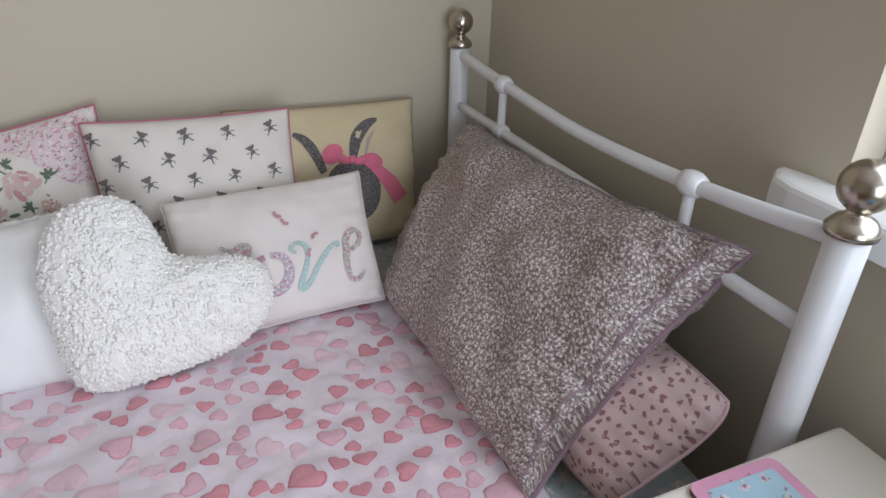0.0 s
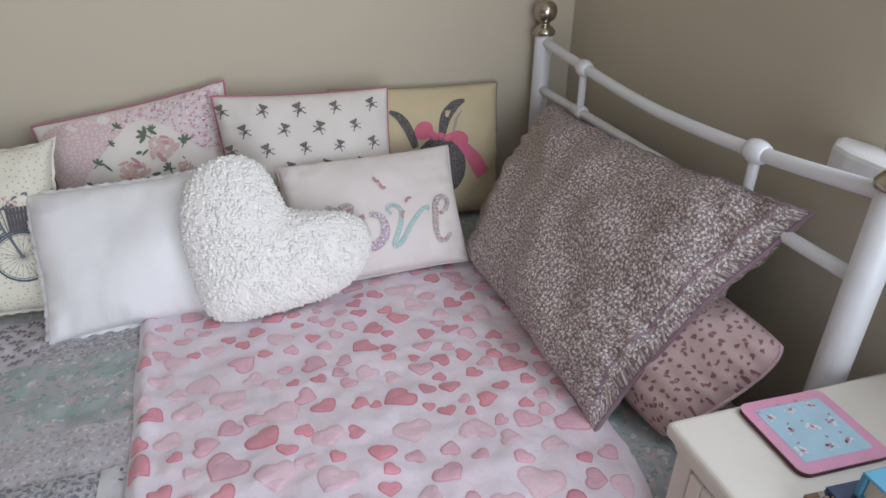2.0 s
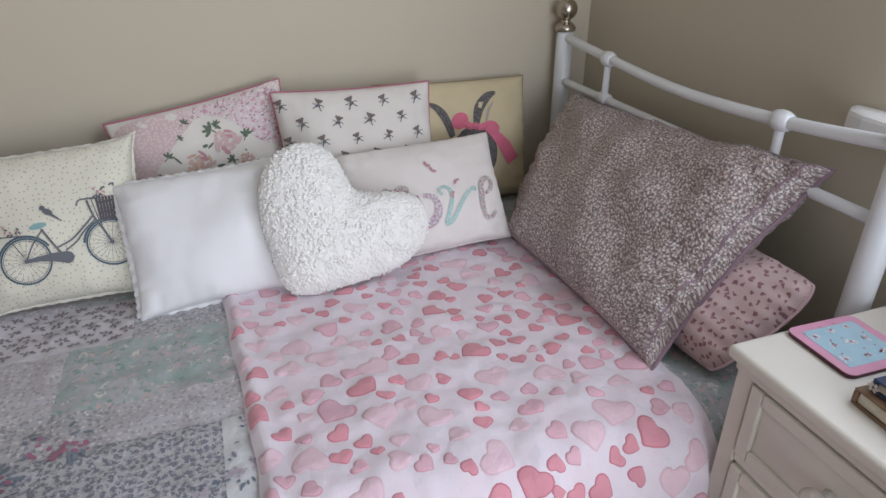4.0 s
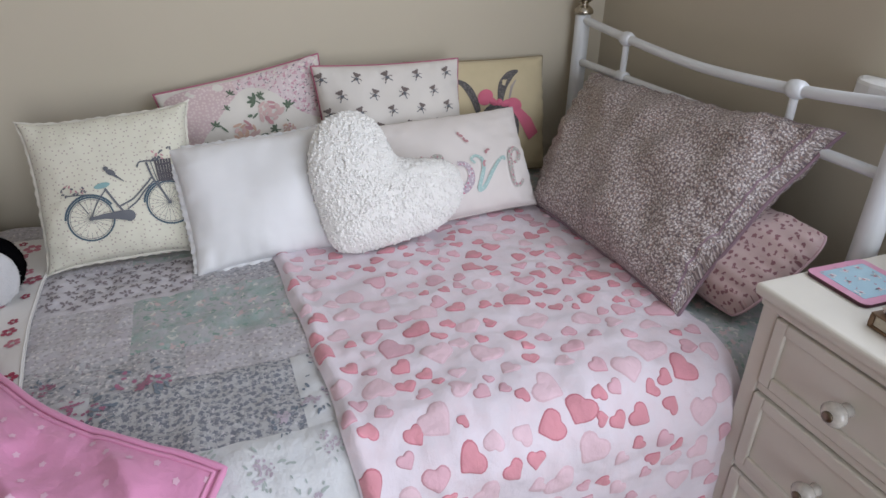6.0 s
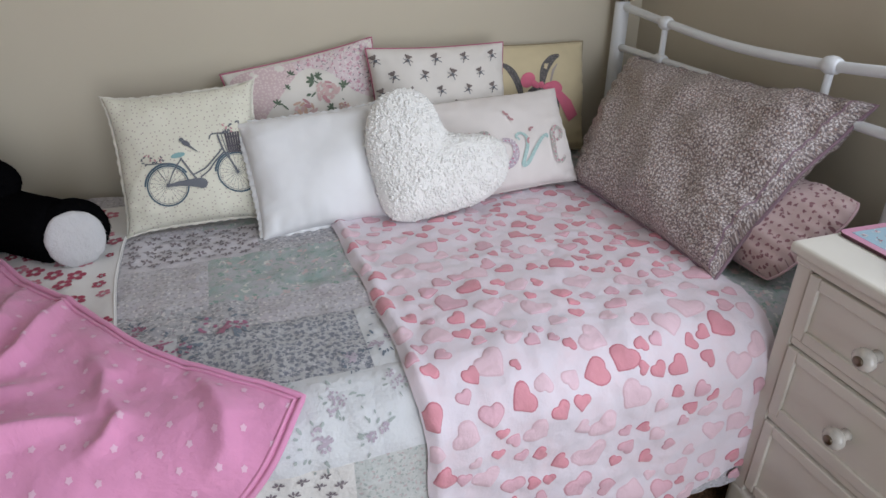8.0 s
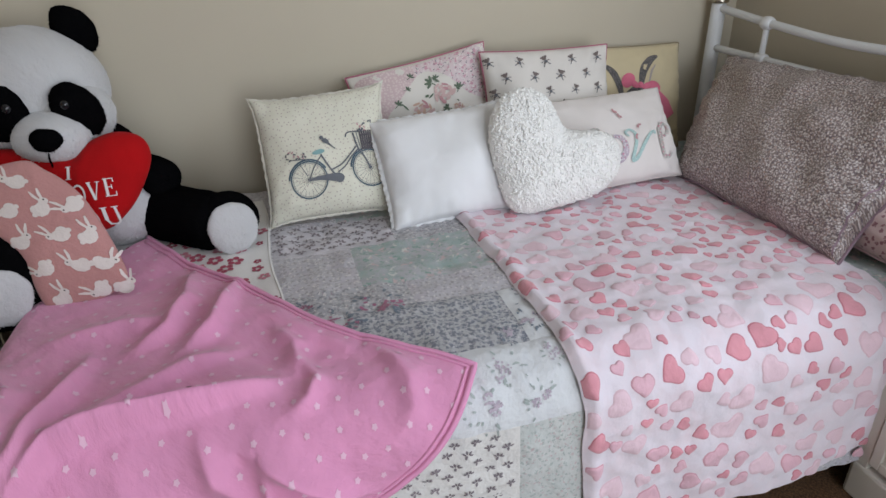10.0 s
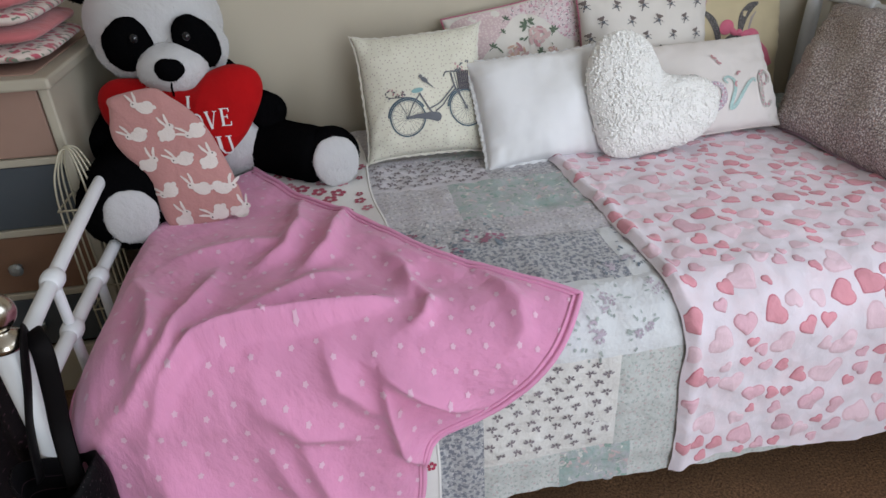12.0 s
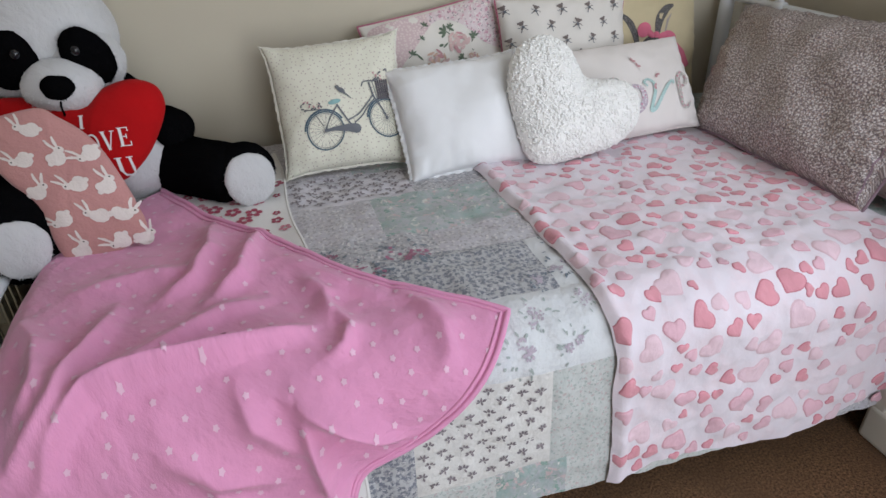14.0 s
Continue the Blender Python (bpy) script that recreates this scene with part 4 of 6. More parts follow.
# cushion with rows of small brown motifs
motif = Cushion("motif_cushion", [(-0.155, 1.375, 0.820), (0.229, 1.355, 0.819), (0.230, 1.270, 0.484), (-0.140, 1.275, 0.484)], 0.11,
                cloth("ivory_cotton", (0.74, 0.70, 0.65), 0.06, 800, 14, 0.4), "ivory cushion printed with rows of small brown motifs", 0.5, 0.035, 4.4)
motif.piping(PIPE_ROSE, 0.0026)
grey, brown = Stamp(motif.face, 0.0014), Stamp(motif.face, 0.0016)
rng = random.Random(3)
for r in range(8):
    for c in range(6):
        a, b = -0.172 + 0.080 * c + (0.040 if r % 2 else 0) + rng.uniform(-0.003, 0.003), 0.140 - 0.043 * r
        if abs(a) < 0.178:
            z, t = rng.uniform(0.0155, 0.0180), rng.choice((-1, 1))
            c_, s_ = math.cos(0.35 * t), math.sin(0.35 * t)

            def turned_at(x, y):
                return a + z * (c_ * x - s_ * y), b + z * (s_ * x + c_ * y)
            brown.disc(*turned_at(0, 0.55), z * 0.40, z * 0.34, 0.3 * t, 9)
            brown.disc(*turned_at(-0.42, 0.74), z * 0.20, z * 0.14, 0.8, 7)
            brown.disc(*turned_at(0.42, 0.74), z * 0.20, z * 0.14, -0.8, 7)
            grey.disc(*turned_at(0.05, -0.02), z * 0.30, z * 0.26, 0.4 * t, 8)
            brown.disc(*turned_at(-0.22, -0.20), z * 0.22, z * 0.15, 1.0, 7)
            for x in (-0.42, 0.38):
                grey.ribbon([turned_at(x * 0.6, -0.2), turned_at(x, -0.5), turned_at(x * 1.5, -0.68)], [z * 0.16, z * 0.12, z * 0.18])
            grey.ribbon([turned_at(-0.3, 0.1), turned_at(-0.62, 0.0), turned_at(-0.75, 0.16)], z * 0.11)
            brown.ribbon([turned_at(0.3, 0.1), turned_at(0.58, 0.06), turned_at(0.80, -0.10)], z * 0.11)
tagged(grey.build("motif_print", PRINT_GREY, motif.ob), kind="stuff")
tagged(brown.build("motif_print", PRINT_BROWN, motif.ob), kind="stuff")

# rose patchwork cushion
rose = Cushion("rose_cushion", [(-0.528, 1.428, 0.766), (-0.126, 1.422, 0.840), (-0.110, 1.325, 0.484), (-0.470, 1.320, 0.484)], 0.10,
               cloth("rose_ground", (0.76, 0.72, 0.66), 0.06, 800, 12, 0.4), "pink and ivory patchwork cushion with printed roses", 0.35, 0.04, 6.0)
rose.piping(PIPE_ROSE, 0.003)
GINGHAM = cloth("pink_check_print", (0.69, 0.53, 0.54), 0.1, spots=((125, 0.36, (0.74, 0.62, 0.60), 0.1),))
DITSY = cloth("pink_ditsy_print", (0.74, 0.62, 0.63), 0.1, spots=((62, 0.27, (0.60, 0.34, 0.40), 1.3), (70, 0.22, (0.76, 0.70, 0.68), 1.2), (66, 0.16, (0.24, 0.20, 0.22), 1.5)))
INNER = [(-0.012, 0.128), (0.016, 0.134), (0.056, 0.118), (0.094, 0.084), (0.125, 0.052), (0.184, 0.022)]
OUTER = [(-0.020, 0.160), (0.050, 0.162), (0.120, 0.164), (0.186, 0.164), (0.187, 0.100), (0.187, 0.040)]
CHECK_IN = [(-0.150, -0.020), (-0.120, 0.030), (-0.085, 0.062), (-0.050, 0.095), (-0.012, 0.128)]
CHECK_OUT = [(-0.186, -0.020), (-0.187, 0.050), (-0.187, 0.120), (-0.150, 0.158), (-0.020, 0.160)]
for nm, mat, near_, far_ in (("check_panel", GINGHAM, CHECK_IN, CHECK_OUT), ("ditsy_panel", DITSY, INNER, OUTER)):
    near_, far_ = [[tuple(p)[:2] for p in sweep([(a, b, 0) for a, b in q], False, 4)] for q in (near_, far_)]
    st = Stamp(rose.face, 0.001)
    ids = [[st.point(p[0] + (q[0] - p[0]) * k / 8, p[1] + (q[1] - p[1]) * k / 8) for k in range(9)] for p, q in zip(near_, far_)]
    st.faces = [(ids[i][j], ids[i][j + 1], ids[i + 1][j + 1], ids[i + 1][j]) for i in range(len(ids) - 1) for j in range(8)]
    st.build(nm, mat, rose.ob)
petal, peach, leaf, pale = Stamp(rose.face, 0.0022), Stamp(rose.face, 0.0026), Stamp(rose.face, 0.0018), Stamp(rose.face, 0.0032)
for cx, cy, r, st in ((0.050, 0.066, 0.031, pale), (-0.018, 0.028, 0.032, peach), (0.087, 0.016, 0.016, peach), (-0.064, -0.004, 0.012, petal), (0.02, -0.05, 0.024, petal), (0.13, -0.04, 0.018, petal)):
    for q in range(16):
        a, d = q * 2.4, r * math.sqrt(q / 16)
        (st, pale, st, petal)[q % 4].disc(cx + d * math.cos(a), cy + 0.85 * d * math.sin(a), r * rng.uniform(0.22, 0.40), r * rng.uniform(0.10, 0.20), a + 1.4 + rng.uniform(-0.5, 0.5), 8)
    for q in range(4):
        a = q * 1.6 + cx * 33 + rng.uniform(-0.3, 0.3)
        d = r * rng.uniform(1.1, 1.7)
        leaf.disc(cx + d * math.cos(a), cy + d * math.sin(a), r * rng.uniform(0.2, 0.42), r * rng.uniform(0.08, 0.16), a + rng.uniform(-0.7, 0.7), 7)
for cx, cy, r, way in ((0.022, 0.099, 0.020, 2.4), (0.036, 0.108, 0.011, 1.2), (-0.005, -0.006, 0.019, 0.2), (-0.085, 0.057, 0.014, 0.6), (0.097, 0.070, 0.015, 1.0), (-0.118, 0.015, 0.008, 0.4), (0.053, 0.020, 0.013, 1.9), (-0.032, 0.128, 0.012, 0.5), (-0.05, 0.095, 0.010, 0.1)):
    for q in (-1, 0, 1, 2):
        a = way + 0.75 * q
        leaf.disc(cx + 0.55 * r * math.cos(a), cy + 0.55 * r * math.sin(a), r * 0.52, r * 0.20, a, 8)
    leaf.ribbon([(cx - r * math.cos(way), cy - r * math.sin(way)), (cx, cy)], r * 0.14)
tagged(pale.build("rose_print", cloth("blush_print", (0.70, 0.50, 0.48), 0.2, relief=0.1), rose.ob), kind="stuff")
tagged(petal.build("rose_print", PRINT_ROSE, rose.ob), kind="stuff")
tagged(peach.build("rose_print", PRINT_PEACH, rose.ob), kind="stuff")
tagged(leaf.build("leaf_print", PRINT_LEAF, rose.ob), kind="stuff")

# long cushion with the stitched word
love = Cushion("word_cushion", [(-0.040, 1.250, 0.688), (0.340, 1.240, 0.708), (0.334, 1.062, 0.508), (-0.030, 1.062, 0.490)], 0.11,
               cloth("ivory_canvas", (0.78, 0.73, 0.70), 0.05, 600, 14, 0.4), "long ivory cushion with an appliqued patterned word", 0.8, 0.03, 7.7)
love.piping(cloth("ivory_piping", (0.66, 0.60, 0.57), 0.1), 0.0025)
W_LILAC = cloth("lilac_patch_print", (0.50, 0.42, 0.48), 0.1, spots=((120, 0.3, (0.70, 0.66, 0.68), 0.9), (90, 0.2, (0.55, 0.20, 0.28), 0.8)))
W_TEAL = cloth("aqua_patch_print", (0.42, 0.60, 0.58), 0.1, spots=((140, 0.2, (0.66, 0.74, 0.72), 0.6),))
W_GREY = cloth("dove_patch_print", (0.46, 0.45, 0.42), 0.1, spots=((100, 0.3, (0.55, 0.22, 0.28), 0.9), (120, 0.25, (0.68, 0.66, 0.62), 0.9)))


def stroke(cushion, name, pts, width, mat, label=""):
    s = Stamp(cushion.face, 0.003)
    line = [tuple(p)[:2] for p in sweep([(a, b, 0) for a, b in pts], False, 7)]
    n = len(line) - 1
    s.ribbon(line, [width * (0.55 + 0.45 * math.sin(math.pi * min(1, max(0, k / n)))) for k in range(n + 1)])
    return s.build(name, mat, cushion.ob, label)


stroke(love, "letter", [(-0.105, 0.020), (-0.085, 0.008), (-0.066, 0.014), (-0.055, 0.004), (-0.075, -0.030), (-0.110, -0.080), (-0.085, -0.090), (-0.060, -0.078)], 0.013, W_GREY, "grey patterned letter L")
stroke(love, "letter", [(-0.030, -0.018), (-0.052, -0.028), (-0.056, -0.055), (-0.038, -0.080), (-0.014, -0.082), (0.004, -0.068), (0.010, -0.045), (0.002, -0.024), (-0.020, -0.016)], 0.019, W_LILAC, "lilac patterned letter o")
stroke(love, "letter", [(0.028, -0.022), (0.020, -0.010), (0.036, -0.002), (0.050, -0.014), (0.048, -0.036), (0.036, -0.062), (0.024, -0.086), (0.034, -0.087), (0.049, -0.074), (0.070, -0.048), (0.094, -0.024), (0.110, -0.016), (0.108, -0.026)], 0.010, W_TEAL, "aqua patterned letter v")
stroke(love, "letter", [(0.132, -0.036), (0.150, -0.026), (0.157, -0.006), (0.145, 0.004), (0.130, -0.008), (0.124, -0.034), (0.119, -0.066), (0.122, -0.088), (0.136, -0.092), (0.151, -0.078)], 0.0125, W_GREY, "grey floral letter e")
st = Stamp(love.face, 0.0036)
for cx, cy, t in ((0.007, 0.060, 2.3), (0.018, 0.044, 2.3), (0.070, 0.008, 0.6), (0.052, -0.025, 1.2), (-0.062, 0.0, 0.4), (-0.040, -0.022, 0.9)):
    st.disc(cx - 0.004 * math.cos(t), cy - 0.004 * math.sin(t), 0.0065, 0.0038, t + 0.5, 8)
    st.disc(cx + 0.004 * math.cos(t), cy + 0.004 * math.sin(t), 0.0055, 0.0034, t - 0.6, 8)
tagged(st.build("butterfly_print", PRINT_ROSE, love.ob, "small rose butterflies"), kind="stuff")

# bicycle cushion
bike = Cushion("bicycle_cushion", [(-0.792, 1.280, 0.765), (-0.452, 1.288, 0.780), (-0.462, 1.125, 0.486), (-0.782, 1.125, 0.482)], 0.115,
               cloth("cream_dotted_cotton", (0.74, 0.72, 0.60), 0.06, 700, 14, 0.4, spots=((85, 0.15, (0.48, 0.40, 0.36), 0.2),)), "cream dotted cushion printed with a blue bicycle", 0.6, 0.085, 8.3, horn=4.0)
bike.lace(cloth("cream_lace", (0.74, 0.71, 0.62), 0.08, 500, 60, 0.7), 0.007, 60)


def ring(st, cx, cy, r, w, n=36):
    st.ribbon([(cx + r * math.cos(2 * math.pi * k / n), cy + r * math.sin(2 * math.pi * k / n)) for k in range(n)], w, True)


frame_print, dark, basket = Stamp(bike.face, 0.0020), Stamp(bike.face, 0.0024), Stamp(bike.face, 0.0024)
for cx, cy in ((-0.056, -0.071), (0.112, -0.057)):
    tyre = Stamp(bike.face, 0.0016)
    ring(tyre, cx, cy, 0.048, 0.0038)
    ring(frame_print, cx, cy, 0.0435, 0.0010)
    frame_print.disc(cx, cy, 0.004, n=10)
    for k in range(22):
        a = k * math.pi / 11
        frame_print.ribbon([(cx, cy), (cx + 0.043 * math.cos(a), cy + 0.043 * math.sin(a))], 0.0006)
    tyre.ribbon([(cx + 0.053 * math.cos(a), cy + 0.053 * math.sin(a)) for a in [0.5 + 0.15 * k for k in range(18)]], 0.0045)
    tyre.build("tyre_print", PRINT_SLATE, bike.ob)
for line, w in (([(-0.056, -0.071), (-0.040, -0.040), (-0.018, -0.012)], 0.003), ([(-0.018, -0.008), (-0.005, -0.034), (0.008, -0.058), (0.020, -0.075)], 0.0045), ([(0.005, -0.053), (0.036, -0.040), (0.062, -0.016), (0.081, 0.004)], 0.004),
                ([(0.022, -0.062), (0.045, -0.046), (0.063, -0.025), (0.086, -0.004)], 0.0036), ([(0.075, 0.039), (0.084, 0.002), (0.100, -0.030), (0.112, -0.057)], 0.0045), ([(0.084, 0.040), (0.092, 0.0), (0.098, -0.02)], 0.002),
                ([(-0.075, -0.030), (-0.060, -0.060)], 0.002), ([(-0.102, -0.012), (-0.045, -0.018)], 0.0026), ([(0.054, 0.030), (0.060, 0.041), (0.075, 0.042), (0.094, 0.040)], 0.0034)):
    frame_print.ribbon([tuple(p)[:2] for p in sweep([(a, b, 0) for a, b in line], False, 5)], w)
dark.ribbon([(-0.060, -0.072), (-0.030, -0.070), (0.0, -0.072), (0.024, -0.076)], [0.006, 0.011, 0.018, 0.025])
dark.disc(0.024, -0.077, 0.0125, n=14)
for k in range(6):
    basket.ribbon([(0.098 + k * 0.0052, -0.008), (0.093 + k * 0.0062, 0.042)], 0.0050)
basket.ribbon([(0.092, 0.030), (0.126, 0.032)], 0.004)
basket.ribbon([(0.095, 0.008), (0.124, 0.010)], 0.003)
bird = Stamp(bike.face, 0.0024)
bird.disc(-0.001, 0.026, 0.011, 0.0065, -0.6, 12)
bird.disc(-0.010, 0.036, 0.0055, n=9)
bird.ribbon([(0.004, 0.020), (0.013, 0.012), (0.023, 0.003)], [0.006, 0.004, 0.002])
frame_print.build("frame_print", PRINT_GREY, bike.ob)
basket.build("basket_print", PRINT_DARK, bike.ob)
dark.build("chain_print", PRINT_GREY, bike.ob)
bird.build("bird_print", PRINT_GREY, bike.ob, "small grey bird print")
st = Stamp(bike.face, 0.0024)
st.disc(-0.023, -0.001, 0.017, 0.0062, 0.15, 14)
st.build("saddle_print", PRINT_TEAL, bike.ob, "teal saddle print")
st, st2 = Stamp(bike.face, 0.0026), Stamp(bike.face, 0.0022)
rng = random.Random(8)
for cx, cy, sx, sy, m in ((-0.085, 0.004, 0.026, 0.012, 16), (0.108, 0.056, 0.022, 0.014, 18)):
    for k in range(m):
        (st if k % 3 else st2).disc(cx + rng.uniform(-sx, sx), cy + rng.uniform(-sy, sy) - 0.3 * (cx < 0) * 0.02, 0.0042, 0.0020, rng.random() * 3, 7)
tagged(st.build("posy_print", PRINT_GREY, bike.ob), kind="stuff")
tagged(st2.build("posy_print", PRINT_ROSE, bike.ob), kind="stuff")

# plain white cushion with a frilled edge
white = Cushion("white_cushion", [(-0.512, 1.214, 0.698), (-0.160, 1.217, 0.718), (-0.170, 1.038, 0.486), (-0.490, 1.032, 0.468)], 0.14, WHITE_CLOTH,
                "plain white linen cushion with a lace frill", 0.7, 0.075, 9.4, 0.007, 0.36, horn=3.0)
white.lace(LACE, 0.013, 90, "white scalloped lace frill")


# ---- inflated outlines: hearts and the hot water bottle ----


def inflated(outline, centre, put, depth, rings=12, power=0.5, back=0.8, lump=0.0):
    """A stuffed shape from a closed outline in (a, b); put(a, b, h) gives the point h above the plane."""
    n = len(outline)
    verts, faces, uv = [], [], []
    for side in (1.0, -back):
        first = len(verts)
        verts.append(put(centre[0], centre[1], side * depth / 2))
        uv.append(centre)
        for r in range(1, rings + 1):
            t = math.sin(math.pi / 2 * r / rings)
            for p in outline:
                a, b = centre[0] + (p[0] - centre[0]) * t, centre[1] + (p[1] - centre[1]) * t
                h = side * depth / 2 * max(0.0, 1 - t * t) ** power
                h += lump * noise.noise((a * 40, b * 40, side)) + lump * 0.8 * noise.noise((a * 110, b * 110, side))
                verts.append(put(a, b, h))
                uv.append((a, b))
        for i in range(n):
            j = (i + 1) % n
            tri = (first, first + 1 + i, first + 1 + j)
            faces.append(tri if side > 0 else tri[::-1])
            for r in range(rings - 1):
                q = (first + 1 + r * n + i, first + 1 + (r + 1) * n + i, first + 1 + (r + 1) * n + j, first + 1 + r * n + j)
                faces.append(q if side > 0 else q[::-1])
    return verts, faces, uv


def plane(origin, right, up):
    o, r, u = Vector(origin), Vector(right).normalized(), Vector(up).normalized()
    nrm = r.cross(u).normalized()
    return lambda a, b, h: o + r * a + u * b + nrm * h


FLUFF = cloth("white_boucle", (0.90, 0.885, 0.85), 0.03, 300, 70, 0.6, sheen=0.5)
put = plane((0, 0.990, 0.487), (1, 0.02, 0), (0, 0.145, 0.285))
H_OUT = [tuple(p)[:2] for p in sweep([(a, b, 0) for a, b in (
    (-0.205, 0.030), (-0.222, 0.11), (-0.230, 0.19), (-0.212, 0.265), (-0.170, 0.308), (-0.112, 0.316), (-0.068, 0.288), (-0.048, 0.243), (-0.032, 0.206),
    (0.010, 0.193), (0.060, 0.187), (0.102, 0.168), (0.122, 0.130), (0.106, 0.075), (0.05, 0.032), (-0.02, 0.016), (-0.10, 0.006), (-0.16, 0.004))], True, 6)]
hv, hf, huv = inflated(H_OUT, (-0.095, 0.135), put, 0.135, 14, 0.5, 0.7, 0.004)
fluffy = thing("heart_cushion", (-0.07, 0.99, 0.487), "fluffy white heart-shaped boucle cushion leaning on the cushions", "cushion", "cushions on the bed")
cover = mesh_part("cover", hv, hf, FLUFF, fluffy, "", huv)
tv, tf = [], []
rng = random.Random(21)
nn = len(H_OUT)
for k in range(6800):
    t = math.sqrt(rng.random())
    p = H_OUT[rng.randrange(nn)]
    p2 = H_OUT[(H_OUT.index(p) + 1) % nn]
    f = rng.random()
    a, b = [-0.095, 0.135][0] + (p[0] * f + p2[0] * (1 - f) + 0.095) * t, 0.135 + (p[1] * f + p2[1] * (1 - f) - 0.135) * t
    side = 1 if rng.random() < 0.8 else -0.7
    h = side * 0.0675 * math.sqrt(max(0.0, 1 - t * t))
    root = put(a, b, h)
    out = (put(a, b, side) - put(a, b, 0)) * max(0.05, 1 - t * t) ** 0.5 + (put(a, b, 0) - put(-0.095, 0.135, 0)) * 3 * t
    out.normalize()
    out = (out + Vector((rng.uniform(-1, 1), rng.uniform(-1, 1), rng.uniform(-1.2, 0.7))) * 0.55).normalized()
    s = out.orthogonal().normalized()
    s2 = out.cross(s)
    r = rng.uniform(0.0034, 0.0060)
    c = root + out * rng.uniform(-0.0028, 0.0006)
    base = len(tv)
    tv += [c + out * r * 0.9, c + s * r, c + s2 * r * rng.uniform(0.6, 1.2), c - s * r * rng.uniform(0.7, 1.2), c - s2 * r, c - out * r]
    tf += [(base, base + 1, base + 2), (base, base + 2, base + 3), (base, base + 3, base + 4), (base, base + 4, base + 1),
           (base + 5, base + 2, base + 1), (base + 5, base + 3, base + 2), (base + 5, base + 4, base + 3), (base + 5, base + 1, base + 4)]
tagged(mesh_part("boucle", tv, tf, FLUFF, fluffy, "curly white boucle pile", [(v[0], v[2]) for v in tv]), kind="stuff")

# ---- the panda and what it holds ----
FUR_WHITE = cloth("white_plush_fur", (0.57, 0.565, 0.57), 0.06, 350, 40, 1.0, sheen=0.4)
FUR_BLACK = cloth("black_plush_fur", (0.0035, 0.0035, 0.004), 0.2, 350, 40, 1.0, sheen=0.0)
FUR_BLACK.node_tree.nodes["Principled BSDF"].inputs["Specular IOR Level"].default_value = 0.0
GLOSS_BLACK = plain("glossy_black_plastic", (0.01, 0.01, 0.012), 0.1, 5.0, 0.15)


def blob(centre, radii, turn=(0, 0, 0), seg=28, rings=18):
    v, f = ball((0, 0, 0), 1.0, seg, rings)
    m = Matrix.LocRotScale(centre, Euler([radians(a) for a in turn]), radii)
    return [m @ Vector(p) for p in v], f


def capsule(p0, p1, r0, r1, seg=24):
    p0, p1 = Vector(p0), Vector(p1)
    d = (p1 - p0).normalized()
    pts, rad = [], []
    for k in range(7):
        a = math.pi / 2 * k / 6
        pts.append(p0 - d * r0 * math.cos(a))
        rad.append(max(0.002, r0 * math.sin(a)))
    for k in range(1, 6):
        pts.append(p0.lerp(p1, k / 6))
        rad.append(r0 + (r1 - r0) * k / 6)
    for k in range(7):
        a = math.pi / 2 * k / 6
        pts.append(p1 + d * r1 * math.sin(a) * 0.55)
        rad.append(max(0.002, r1 * math.cos(a)))
    return tube(pts, rad, seg)


